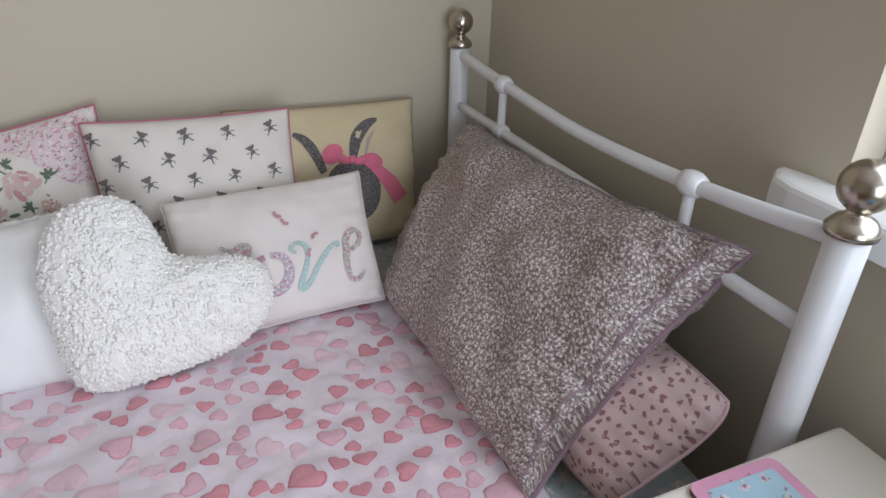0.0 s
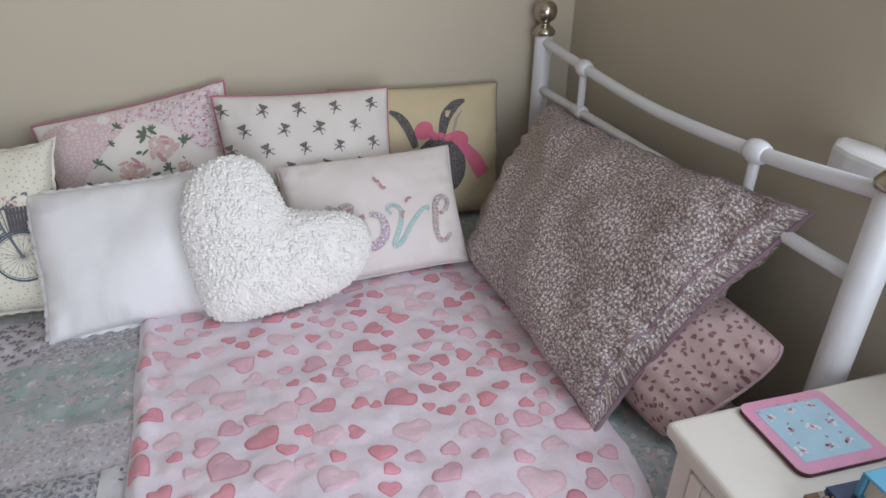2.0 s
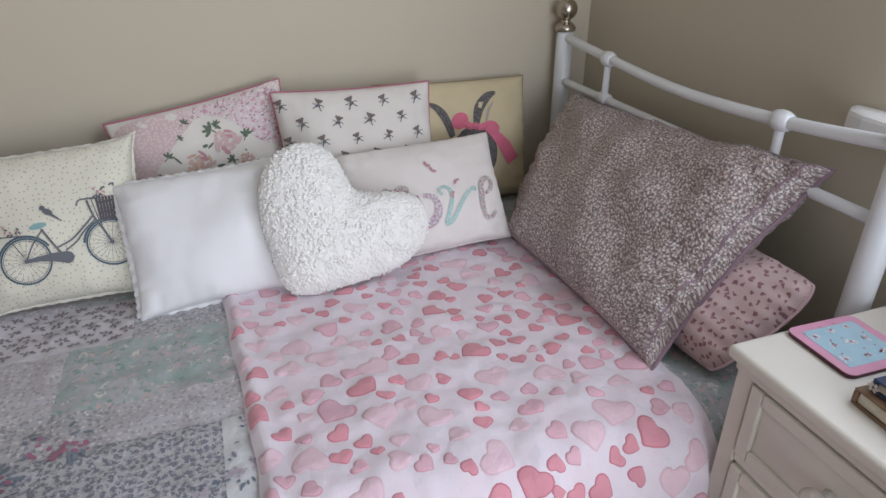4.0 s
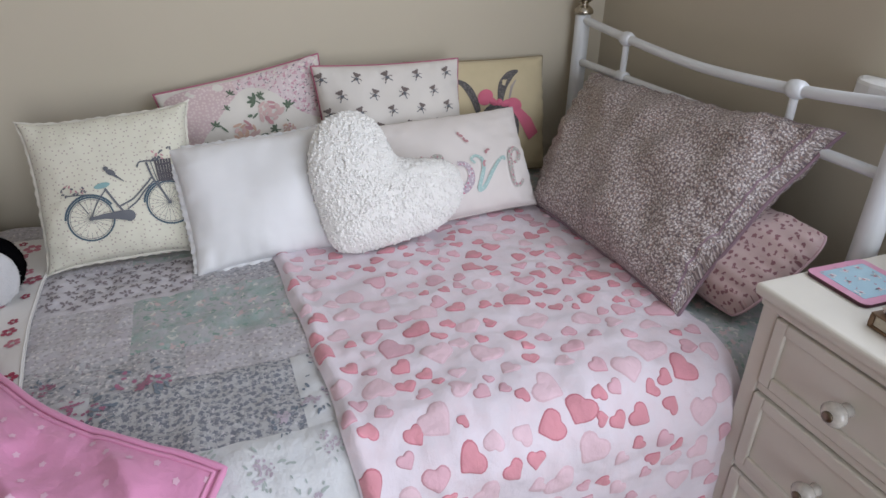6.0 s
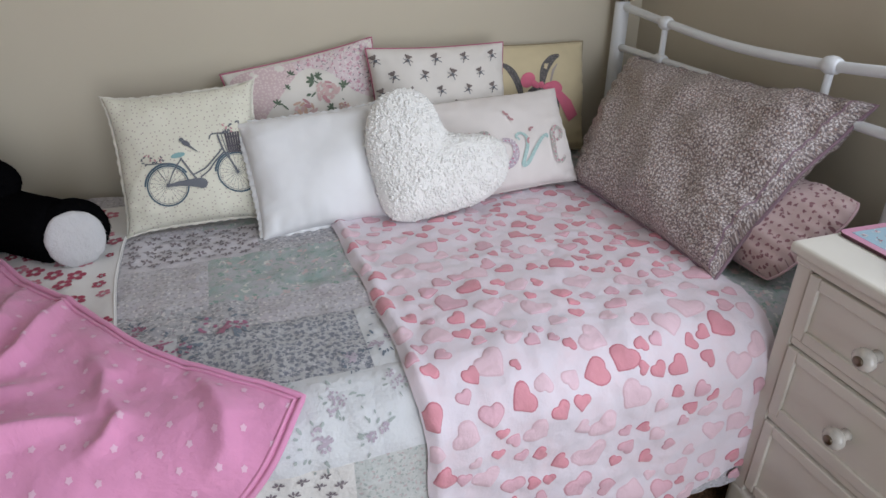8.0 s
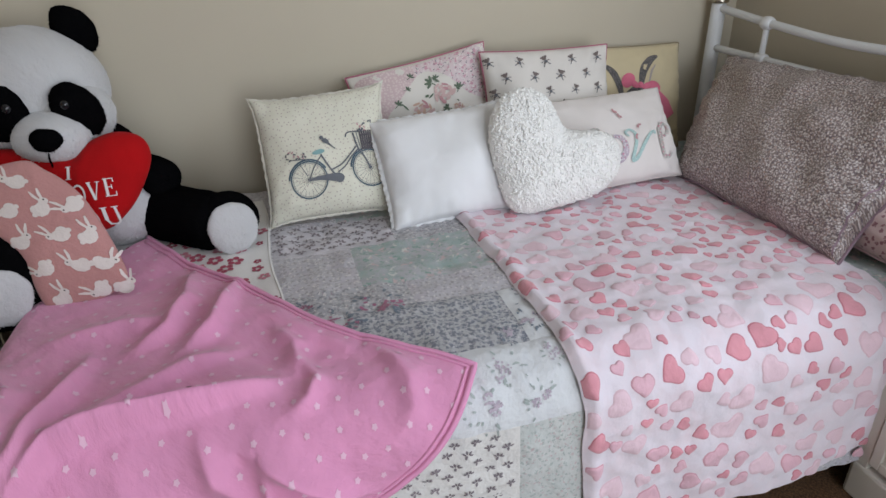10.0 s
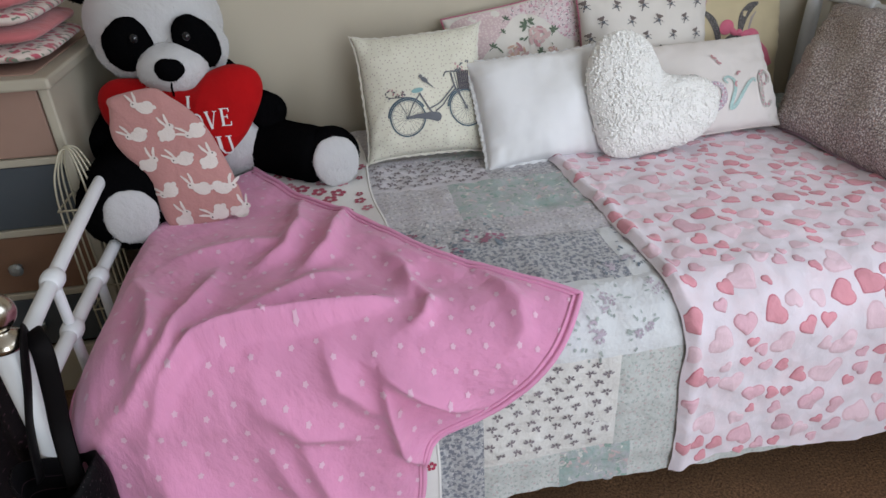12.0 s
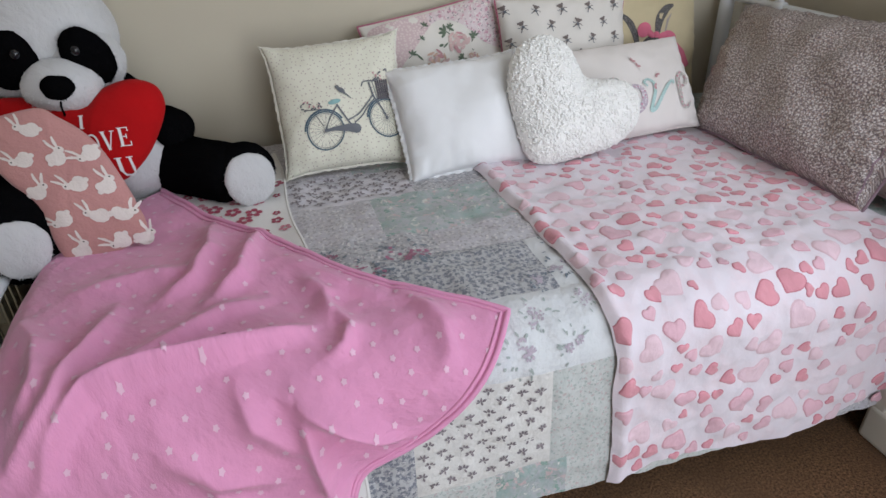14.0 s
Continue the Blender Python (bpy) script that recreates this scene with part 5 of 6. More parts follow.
def make_panda():
    shapes = [  # shape, slot (0 white, 1 black, 2 gloss)
        (blob((-1.195, 1.290, 0.600), (0.155, 0.130, 0.160)), 1),
        (blob((-1.120, 1.205, 0.560), (0.115, 0.105, 0.100)), 0),
        (blob((-1.246, 1.275, 0.827), (0.154, 0.138, 0.139), (0, -3, 0), 36, 24), 0),
        (blob((-1.278, 1.220, 0.790), (0.095, 0.09, 0.080)), 0),
        (blob((-1.166, 1.215, 0.780), (0.085, 0.09, 0.078)), 0),
        (blob((-1.198, 1.128, 0.755), (0.076, 0.060, 0.056)), 0),
        (blob((-1.194, 1.073, 0.766), (0.032, 0.018, 0.024)), 1),
        (blob((-1.386, 1.285, 0.920), (0.055, 0.030, 0.042), (0, 8, 0)), 1),
        (blob((-1.140, 1.300, 0.950), (0.042, 0.030, 0.056), (0, -34, 0)), 1),
        (blob((-1.285, 1.152, 0.808), (0.054, 0.038, 0.062), (0, 34, -14)), 1),
        (blob((-1.140, 1.148, 0.806), (0.046, 0.034, 0.062), (0, -30, 16)), 1),
        (blob((-1.260, 1.110, 0.828), (0.009, 0.007, 0.010)), 2),
        (blob((-1.152, 1.110, 0.826), (0.009, 0.007, 0.010)), 2),
        (capsule((-1.340, 1.270, 0.640), (-1.380, 1.130, 0.575), 0.058, 0.055), 1),
        (capsule((-1.070, 1.270, 0.610), (-1.008, 1.160, 0.628), 0.052, 0.046), 1),
        (capsule((-1.060, 1.210, 0.540), (-0.905, 1.085, 0.534), 0.070, 0.070), 1),
        (blob((-0.876, 1.082, 0.534), (0.074, 0.055, 0.072), (0, 0, 18)), 1),
        (capsule((-1.285, 1.160, 0.565), (-1.318, 0.950, 0.530), 0.088, 0.094), 1),
        (blob((-1.310, 0.922, 0.524), (0.100, 0.045, 0.092), (-10, 0, 8)), 1),
        (tube([(-1.196, 1.072, 0.744), (-1.198, 1.069, 0.728), (-1.199, 1.078, 0.708)], 0.0016, 6), 1),
        (blob((-0.862, 1.033, 0.535), (0.056, 0.016, 0.059), (-14, 0, 18)), 0),
        (blob((-1.296, 0.878, 0.518), (0.054, 0.014, 0.056), (-14, 0, 10)), 0),
    ]
    verts, faces, slots = [], [], []
    rng = random.Random(31)
    lift = Vector((0, 0, 0.002))
    for (v, f), slot in shapes:
        k = len(verts)
        v = [Vector(p) for p in v]
        c = sum(v, Vector()) / len(v)
        fine = 0.0 if slot == 2 else 0.0035
        out = [p + (p - c).normalized() * fine * (noise.noise(p * 26) + 0.6 * noise.noise(p * 70)) + lift for p in v]
        verts += out
        faces += [[i + k for i in q] for q in f]
        slots += [slot] * len(f)
        if slot == 2:
            continue
        # short pile
        quads = [q for q in f if len(q) == 4]
        area = [(v[q[0]] - v[q[2]]).length * (v[q[1]] - v[q[3]]).length for q in quads]
        total = sum(area)
        for q in rng.choices(quads, area, k=min(2600, int(total * 12000))):
            a, b = rng.random(), rng.random()
            p = (out[q[0]] * (1 - a) + out[q[1]] * a) * (1 - b) + (out[q[3]] * (1 - a) + out[q[2]] * a) * b
            n = (p - c).normalized()
            n = (n + Vector((rng.uniform(-1, 1), rng.uniform(-1, 1), rng.uniform(-1.2, 0.6))) * 0.6).normalized()
            s = n.orthogonal().normalized() * 0.0011
            base = len(verts)
            L = rng.uniform(0.002, 0.0042)
            verts += [p - s - n * 0.001, p + s - n * 0.001, p + n * L + Vector((0, 0, -0.0015))]
            faces.append((base, base + 1, base + 2))
            slots.append(slot)
    ob = mesh_part("panda_toy", verts, faces, [FUR_WHITE, FUR_BLACK, GLOSS_BLACK], None, "", [(p[0] + p[1], p[2]) for p in verts], True, slots)
    return tagged(ob, "large black and white plush panda sitting on the bed", "soft toy")


make_panda()

RED = cloth("red_plush", (0.47, 0.004, 0.006), 0.2, 420, 30, 0.9, sheen=0.03)
THREAD = cloth("white_thread", (0.80, 0.78, 0.76), 0.05)
put = plane((-1.164, 1.090, 0.630), (1, -0.10, 0.03), (0, 0.30, 1))
outline = [tuple(p)[:2] for p in sweep([(a, b, 0) for a, b in (
    (0.0, 0.092), (0.045, 0.122), (0.098, 0.133), (0.142, 0.118), (0.157, 0.085), (0.147, 0.045), (0.112, -0.015), (0.076, -0.052), (0.042, -0.074), (0.0, -0.072), (-0.06, -0.056),
    (-0.13, -0.032), (-0.185, 0.002), (-0.210, 0.048), (-0.208, 0.092), (-0.175, 0.118), (-0.12, 0.118), (-0.055, 0.104))], True, 4)]
v, f, uv = inflated(outline, (0.0, 0.0), put, 0.10, 12, 0.5, 0.8, 0.0015)
red_heart = thing("red_heart_cushion", (-1.15, 1.05, 0.575), "red plush heart with white lettering held by the panda", "cushion")
mesh_part("cover", v, f, RED, red_heart, "", uv)


def heart_face(a, b):
    t = 0.0
    for k in range(len(outline)):
        p, q = outline[k], outline[(k + 1) % len(outline)]
        det = p[0] * q[1] - p[1] * q[0]
        if abs(det) > 1e-9:
            x, y = (a * q[1] - b * q[0]) / det, (p[0] * b - p[1] * a) / det
            if x >= 0 and y >= 0:
                t = x + y
                break
    return put(a, b, 0.05 * math.sqrt(max(0.0, 1 - min(1.0, t) ** 2)))


# serif capitals as strokes in a unit cell: points, width
SERIF = {
    "I": [([(0.5, 0), (0.5, 1)], 0.20), ([(0.28, 0.02), (0.72, 0.02)], 0.05), ([(0.28, 0.98), (0.72, 0.98)], 0.05)],
    "L": [([(0.3, 0), (0.3, 1)], 0.18), ([(0.1, 0.98), (0.5, 0.98)], 0.05), ([(0.1, 0.02), (0.9, 0.02)], 0.06), ([(0.88, 0.0), (0.9, 0.25)], 0.06)],
    "O": [([(0.5 + 0.42 * math.cos(k * 0.3927), 0.5 + 0.5 * math.sin(k * 0.3927)) for k in range(17)], 0.13)],
    "V": [([(0.15, 1), (0.5, 0)], 0.18), ([(0.5, 0), (0.86, 1)], 0.07), ([(0.0, 0.98), (0.36, 0.98)], 0.05), ([(0.68, 0.98), (1.02, 0.98)], 0.05)],
    "E": [([(0.28, 0), (0.28, 1)], 0.18), ([(0.1, 0.98), (0.82, 0.98)], 0.06), ([(0.1, 0.02), (0.88, 0.02)], 0.06), ([(0.28, 0.52), (0.66, 0.52)], 0.06),
          ([(0.81, 1.0), (0.82, 0.78)], 0.06), ([(0.87, 0.0), (0.90, 0.24)], 0.06), ([(0.66, 0.40), (0.66, 0.64)], 0.06)],
    "Y": [([(0.12, 1), (0.5, 0.48)], 0.18), ([(0.88, 1), (0.5, 0.48)], 0.07), ([(0.5, 0.5), (0.5, 0)], 0.18), ([(0.3, 0.02), (0.7, 0.02)], 0.05), ([(0.0, 0.98), (0.32, 0.98)], 0.05), ([(0.7, 0.98), (1.0, 0.98)], 0.05)],
    "U": [([(0.2, 1), (0.2, 0.3), (0.32, 0.06), (0.55, 0.0), (0.76, 0.1), (0.82, 0.35), (0.82, 1)], 0.12), ([(0.2, 1), (0.2, 0.3)], 0.18), ([(0.0, 0.98), (0.4, 0.98)], 0.05), ([(0.64, 0.98), (1.0, 0.98)], 0.05)],
}
for word, tall, a, b, step in (("I", 0.026, -0.016, 0.042, 0.03), ("LOVE", 0.038, -0.030, -0.014, 0.0300), ("YOU", 0.040, -0.032, -0.074, 0.038)):
    st = Stamp(heart_face, 0.0028)
    for k, letter in enumerate(word):
        for line, w in SERIF[letter]:
            st.ribbon([(a + step * (k + 0.88 * x), b + 0.15 * step * k + tall * y) for x, y in line], w * step)
    st.build("lettering", THREAD, red_heart, "white embroidered lettering")

# hot water bottle in a knitted cover
KNIT = cloth("rose_knit", (0.55, 0.275, 0.26), 0.12, 260, 30, 0.9, spots=((260, 0.25, (0.48, 0.22, 0.21), 0.1),))
STITCH = cloth("black_stitching", (0.02, 0.018, 0.018), 0.1, relief=0.1)
KNIT_WHITE = cloth("white_knit", (0.76, 0.68, 0.64), 0.08, 260, 30, 0.9)
put_b = plane((-1.190, 0.940, 0.612), (1, -0.02, 0.12), (-0.42, 0.50, 1.0))
B_OUT = [tuple(p)[:2] for p in sweep([(a, b, 0) for a, b in (
    (-0.070, 0.156), (-0.02, 0.162), (0.028, 0.160), (0.046, 0.138), (0.070, 0.105), (0.086, 0.061), (0.090, 0.0), (0.089, -0.06), (0.080, -0.12), (0.045, -0.140),
    (0.0, -0.150), (-0.06, -0.149), (-0.086, -0.136), (-0.084, -0.08), (-0.078, -0.035), (-0.086, 0.0), (-0.102, 0.055), (-0.098, 0.09), (-0.086, 0.115), (-0.078, 0.135))], True, 4)]
bottle = thing("hot_water_bottle", (-1.14, 0.87, 0.49), "hot water bottle in a pink knitted cover with white rabbits", "hot water bottle")
v, f, uv = inflated(B_OUT, (0.0, 0.0), put_b, 0.048, 10, 0.4, 0.8, 0.0012)
mesh_part("knitted_cover", v, f, KNIT, bottle, "", uv)


def bottle_face(a, b):
    t = 0.0
    for k in range(len(B_OUT)):
        p, q = B_OUT[k], B_OUT[(k + 1) % len(B_OUT)]
        det = p[0] * q[1] - p[1] * q[0]
        if abs(det) > 1e-9:
            x, y = (a * q[1] - b * q[0]) / det, (p[0] * b - p[1] * a) / det
            if x >= 0 and y >= 0:
                t = x + y
                break
    return put_b(a, b, 0.024 * max(0.0, 1 - min(1.0, t) ** 2) ** 0.4)


for k, (a, b, t) in enumerate(((-0.010, 0.125, 1), (-0.050, 0.068, 1), (0.012, 0.062, -1), (0.060, 0.052, 1), (-0.052, 0.005, -1), (0.012, 0.0, 1), (0.062, -0.012, -1), (-0.048, -0.062, 1), (0.016, -0.066, 1), (0.064, -0.075, -1), (-0.045, -0.125, -1), (0.022, -0.128, 1), (0.070, -0.130, -1))):
    st = Stamp(bottle_face, 0.0016)
    g, lean = 0.94, (0.0, 0.5, -0.4, 0.9)[k % 4]

    def spot(x, y, a=a, b=b, t=t, g=g, lean=lean):
        c, q = math.cos(lean), math.sin(lean)
        return a + g * t * (c * x - q * y), b + g * (q * x + c * y)
    st.disc(*spot(0.003, -0.007), 0.0185 * g, 0.0135 * g, (lean - 0.35) * t, 12)
    st.disc(*spot(0.012, -0.002), 0.0115 * g, 0.0105 * g, 0, 10)
    st.disc(*spot(-0.013, 0.004), 0.0095 * g, 0.0080 * g, 0, 10)
    st.ribbon([spot(-0.014, 0.007), spot(-0.019, 0.020), spot(-0.025, 0.031)], [0.004, 0.006, 0.003])
    st.ribbon([spot(-0.009, 0.008), spot(-0.007, 0.022), spot(-0.008, 0.034)], [0.004, 0.006, 0.003])
    st.ribbon([spot(-0.008, -0.016), spot(0.004, -0.019), spot(0.016, -0.018)], [0.003, 0.006, 0.003])
    st.disc(*spot(0.023, -0.009), 0.005, n=7)
    eye = Stamp(bottle_face, 0.0022)
    eye.disc(*spot(-0.016, 0.006), 0.0017, n=6)
    eye.build("rabbit_eye", STITCH, bottle)
    st.build("rabbit_motif", KNIT_WHITE, bottle)

# ---- chest of drawers at the foot ----
CHEST = plain("cream_chest_paint", (0.47, 0.43, 0.34), 0.10, 5.0, 0.5, 0.0, 60.0, 0.2)
TAN = plain("dusty_pink_paint", (0.36, 0.23, 0.18), 0.15, 6.0, 0.5, 0.0, 70.0, 0.2)
SLATE = plain("slate_blue_paint", (0.075, 0.09, 0.105), 0.2, 6.0, 0.5, 0.0, 70.0, 0.2)
TERRA = plain("faded_terracotta_paint", (0.22, 0.12, 0.075), 0.2, 6.0, 0.5, 0.0, 70.0, 0.2)
GLASS_KNOB = plain("smoked_glass_knob", (0.35, 0.38, 0.38), 0.1, 10.0, 0.08, 0.6)
CX0, CX1, CY0, CY1, CTOP = -2.02, -1.412, 0.985, 1.455, 0.794
chest = thing("chest_of_drawers", ((CX0 + CX1) / 2, (CY0 + CY1) / 2, 0), "cream chest with pink, slate and terracotta drawers", "chest of drawers")
bm_part("side_panel", box((CX1 - 0.022, CY0, 0.0), (CX1, CY1, CTOP - 0.024), 0.004), CHEST, chest)
bm_part("side_panel", box((CX0, CY0, 0.0), (CX0 + 0.022, CY1, CTOP - 0.024), 0.004), CHEST, chest)
bm_part("back_panel", box((CX0 + 0.022, CY1 - 0.012, 0.06), (CX1 - 0.022, CY1, CTOP - 0.024)), CHEST, chest)
bm_part("top", box((CX0 - 0.012, CY0 - 0.016, CTOP - 0.024), (CX1 + 0.010, CY1, CTOP), 0.006, 3), CHEST, chest)
bm_part("top_inlay", box((CX0 + 0.02, CY0 + 0.02, CTOP - 0.002), (CX1 - 0.026, CY1 - 0.02, CTOP + 0.003), 0.001, 1), TAN, chest, "dusty pink painted top")
bm_part("plinth", box((CX0 + 0.022, CY0 + 0.004, 0.0), (CX1 - 0.022, CY0 + 0.024, 0.135), 0.002, 1), CHEST, chest)
for z0, z1, mat, lab in ((0.628, 0.772, TAN, "dusty pink drawer"), (0.466, 0.608, SLATE, "slate blue drawer"), (0.304, 0.446, TERRA, "terracotta drawer"), (0.150, 0.284, SLATE, "slate blue drawer")):
    bm_part("divider", box((CX0 + 0.022, CY0 + 0.001, z1 + 0.002), (CX1 - 0.022, CY0 + 0.025, z1 + 0.018), 0.002, 1), CHEST, chest)
    drawer = bm_part("drawer", box((CX0 + 0.026, CY0 + 0.006, z0), (CX1 - 0.026, CY0 + 0.30, z1), 0.003), mat, chest, lab)
    for kx in (-1.598, -1.834):
        v, f = lathe([(0.006, 0.0), (0.006, 0.010), (0.014, 0.014), (0.016, 0.022), (0.011, 0.029), (0.001, 0.031)], (0, 0, 0), 12)
        v = [(kx + a, CY0 + 0.006 - c, (z0 + z1) / 2 + b) for a, b, c in v]
        mesh_part("knob", v, f, GLASS_KNOB, drawer, "faceted glass knob", None, False)

# folded floral linen on the chest
RED_LINEN = cloth("coral_towel", (0.55, 0.16, 0.17), 0.15, 300, 25, 0.9)
FLORAL_LINEN = cloth("red_floral_cotton", (0.70, 0.60, 0.54), 0.1, spots=((36, 0.34, (0.50, 0.10, 0.14), 0.9), (44, 0.22, (0.18, 0.22, 0.16), 0.9)))
for k, (z, mat, lab, nm) in enumerate(((0.806, FLORAL_LINEN, "folded ivory cotton with red flowers on the chest", "folded_linen"), (0.842, RED_LINEN, "folded coral red towel on the chest", "folded_towel"),
                                     (0.876, FLORAL_LINEN, "folded ivory cotton with red flowers on the pile", "folded_linen"), (0.908, RED_LINEN, "folded coral red towel on the pile", "folded_towel"))):
    verts, faces, uv = [], [], []
    n, m = 60, 14
    for i in range(n):
        a = 2 * math.pi * i / n
        c, s = math.cos(a), math.sin(a)
        ex, ey = math.copysign(abs(c) ** 0.28, c) * (0.155 - 0.006 * k), math.copysign(abs(s) ** 0.28, s) * (0.165 - 0.004 * k)
        for j in range(m):
            q = math.pi * j / (m - 1)
            t = 0.001 + max(0.0, math.sin(q)) ** 0.35 * (1 + 0.02 * noise.noise((c * 3, s * 3, k)))
            verts.append((-1.575 + ex * t, 1.19 + ey * t, z + 0.017 - 0.017 * math.cos(q) + 0.003 * noise.noise((c * 4, s * 4, k + t))))
            uv.append((ex * t, ey * t + q * 0.02))
    for i in range(n):
        for j in range(m - 1):
            faces.append((i * m + j, ((i + 1) % n) * m + j, ((i + 1) % n) * m + j + 1, i * m + j + 1))
    ob = mesh_part(nm, verts, faces, mat, None, lab, uv)
    tagged(ob, lab, "linen", "folded linen on the chest")

# arched wire stand between the chest and the bed
WIRE = plain("cream_wire", (0.52, 0.48, 0.36), 0.12, 20.0, 0.5)
wire = thing("wire_stand", (-1.398, 0.935, 0), "cream painted wire stand with arched bars", "wire stand")
for k in range(4):
    o = (k - 1.5) * 0.020
    pts = [(-1.428 + 0.1 * abs(o), 0.935 + o * 1.6, 0.0), (-1.432, 0.935 + o * 1.6, 0.30), (-1.430, 0.935 + o * 1.4, 0.56), (-1.412, 0.935 + o * 0.8, 0.645), (-1.396, 0.935 + o * 0.3, 0.662), (-1.380, 0.935 + o * 0.8, 0.640), (-1.369, 0.935 + o * 1.4, 0.54), (-1.368, 0.935 + o * 1.6, 0.28), (-1.370, 0.935 + o * 1.6, 0.0)]
    v, f = tube(sweep(pts, False, 8), 0.0020, 6)
    mesh_part("bar", v, f, WIRE, wire)
for z in (0.545, 0.30, 0.06):
    v, f = tube([(-1.432, 0.885, z), (-1.367, 0.885, z), (-1.367, 0.985, z), (-1.432, 0.985, z)], 0.0024, 6, True)
    mesh_part("hoop", v, f, WIRE, wire)

# dark sequinned bag on the foot post
BAG = cloth("black_sequin_cloth", (0.004, 0.0035, 0.0045), 0.3, 300, 30, 1.0, spots=((60, 0.12, (0.035, 0.02, 0.025), 0.9), (80, 0.05, (0.16, 0.14, 0.14), 0.6)), rough=0.65, sheen=0.0)
STRAP = cloth("black_leather", (0.005, 0.004, 0.0045), 0.3, 200, 30, 0.4, rough=0.65, sheen=0.0)
for black in (BAG, STRAP):
    black.node_tree.nodes["Principled BSDF"].inputs["Specular IOR Level"].default_value = 0.1
bag = thing("handbag", (-1.320, 0.335, 0.02), "black sequinned cloth bag hung from the bed post", "bag")
verts, faces, uv = [], [], []
n, m = 40, 18
for i in range(n):
    a = 2 * math.pi * i / n
    for j in range(m):
        t = j / (m - 1)
        w = 0.042 + 0.022 * math.sin(math.pi * (0.25 + 0.6 * t)) - 0.05 * max(0, t - 0.85)
        d = 0.040 + 0.018 * math.sin(math.pi * (0.2 + 0.7 * t))
        k = 1 + 0.08 * noise.noise((math.cos(a) * 2, math.sin(a) * 2, t * 4))
        sag = 0.018 * math.cos(2 * a) if j == 0 else 0.018 * math.cos(2 * a) * (1 - t)
        verts.append((-1.318 + w * k * math.cos(a), 0.325 + d * k * math.sin(a), 0.385 + sag - 0.33 * t))
        uv.append((a * 0.07, t * 0.33))
for i in range(n):
    q = (i + 1) % n
    for j in range(m - 1):
        faces.append((i * m + j, i * m + j + 1, q * m + j + 1, q * m + j))
faces.append([i * m + m - 1 for i in range(n)])
inner = len(verts)
for i in range(n):
    p = Vector(verts[i * m])
    c = Vector((-1.318, 0.325, p.z))
    verts += [c + (p - c) * 0.93, c + (p - c) * 0.8 - Vector((0, 0, 0.20))]
    uv += [(0, 0), (0, 0.2)]
for i in range(n):
    q = (i + 1) % n
    faces.append((i * m, q * m, inner + q * 2, inner + i * 2))
    faces.append((inner + i * 2, inner + q * 2, inner + q * 2 + 1, inner + i * 2 + 1))
faces.append([inner + i * 2 + 1 for i in range(n)])
mesh_part("body", verts, faces, BAG, bag, "", uv)
STRAP_FRONT = [(-1.352, 0.340, 0.36), (-1.348, 0.360, 0.437), (-1.326, 0.362, 0.519), (-1.316, 0.366, 0.565), (-1.318, 0.388, 0.583), (-1.328, 0.418, 0.572), (-1.330, 0.424, 0.50)]
STRAP_REAR = [(-1.300, 0.325, 0.35), (-1.312, 0.366, 0.42), (-1.305, 0.374, 0.487), (-1.298, 0.378, 0.555), (-1.306, 0.392, 0.577), (-1.322, 0.416, 0.570), (-1.326, 0.424, 0.50)]
for pts, w in ((STRAP_FRONT, 0.013), (STRAP_REAR, 0.014)):
    v, f = tube(sweep(pts, False, 8), w, 10, False, 0.22)
    mesh_part("strap", v, f, STRAP, bag, "black leather strap")

# stand-in cloth for the unidentified dark thing beside the bag
DARK_CLOTH = cloth("dark_plum_cloth", (0.010, 0.006, 0.008), 0.4, 300, 40, 1.0, spots=((60, 0.12, (0.05, 0.025, 0.035), 0.9),), sheen=0.0)
scarf = thing("scarf", (-1.39, 0.41, 0.1), "dark plum cloth hung on the foot post of the bed", "scarf")


def hanging_f(u, v):
    wide_ = 0.100 + 0.07 * v
    wave_ = 0.014 * math.sin(u * 14 + v * 2) * (0.4 + v)
    return Vector((-1.362 - wide_ * u, 0.405 + wave_ + 0.02 * v, 0.530 - 0.46 * v - 0.10 * u)), (u * 0.1, v * 0.45)


sheet("cloth", hanging_f, 24, 40, 0.006, DARK_CLOTH, scarf, "", 1.0)

# ---- bedside table ----
TX0, TX1, TY0, TY1, TTOP = 0.372, 0.690, 0.012, 0.378, 0.656
table = thing("bedside_table", ((TX0 + TX1) / 2, (TY0 + TY1) / 2, 0), "cream painted bedside cabinet with three panelled drawers", "bedside table")
bm_part("side_panel", box((TX0, TY1 - 0.024, 0.10), (TX1, TY1 - 0.006, 0.622), 0.002, 1), CREAM, table)
bm_part("side_panel", box((TX0, TY0 + 0.006, 0.10), (TX1, TY0 + 0.024, 0.622), 0.002, 1), CREAM, table)
bm_part("back_panel", box((TX1 - 0.012, TY0 + 0.024, 0.10), (TX1, TY1 - 0.024, 0.622)), CREAM, table)
for y0 in (TY0 + 0.004, TY1 - 0.034):
    bm_part("stile", box((TX0 - 0.004, y0, 0.085), (TX0 + 0.02, y0 + 0.030, 0.622), 0.003, 2), CREAM, table)
bm_part("moulding", box((TX0 - 0.010, TY0 + 0.0, 0.617), (TX1, TY1 - 0.002, 0.634), 0.006, 3), CREAM, table)
bm_part("top", box((TX0 - 0.020, TY0 - 0.012, 0.634), (TX1 + 0.004, TY1 + 0.008, TTOP), 0.008, 4), CREAM, table)
bm_part("plinth", box((TX0 - 0.008, TY0 - 0.004, 0.0), (TX1, TY1 + 0.002, 0.095), 0.010, 3), CREAM, table)
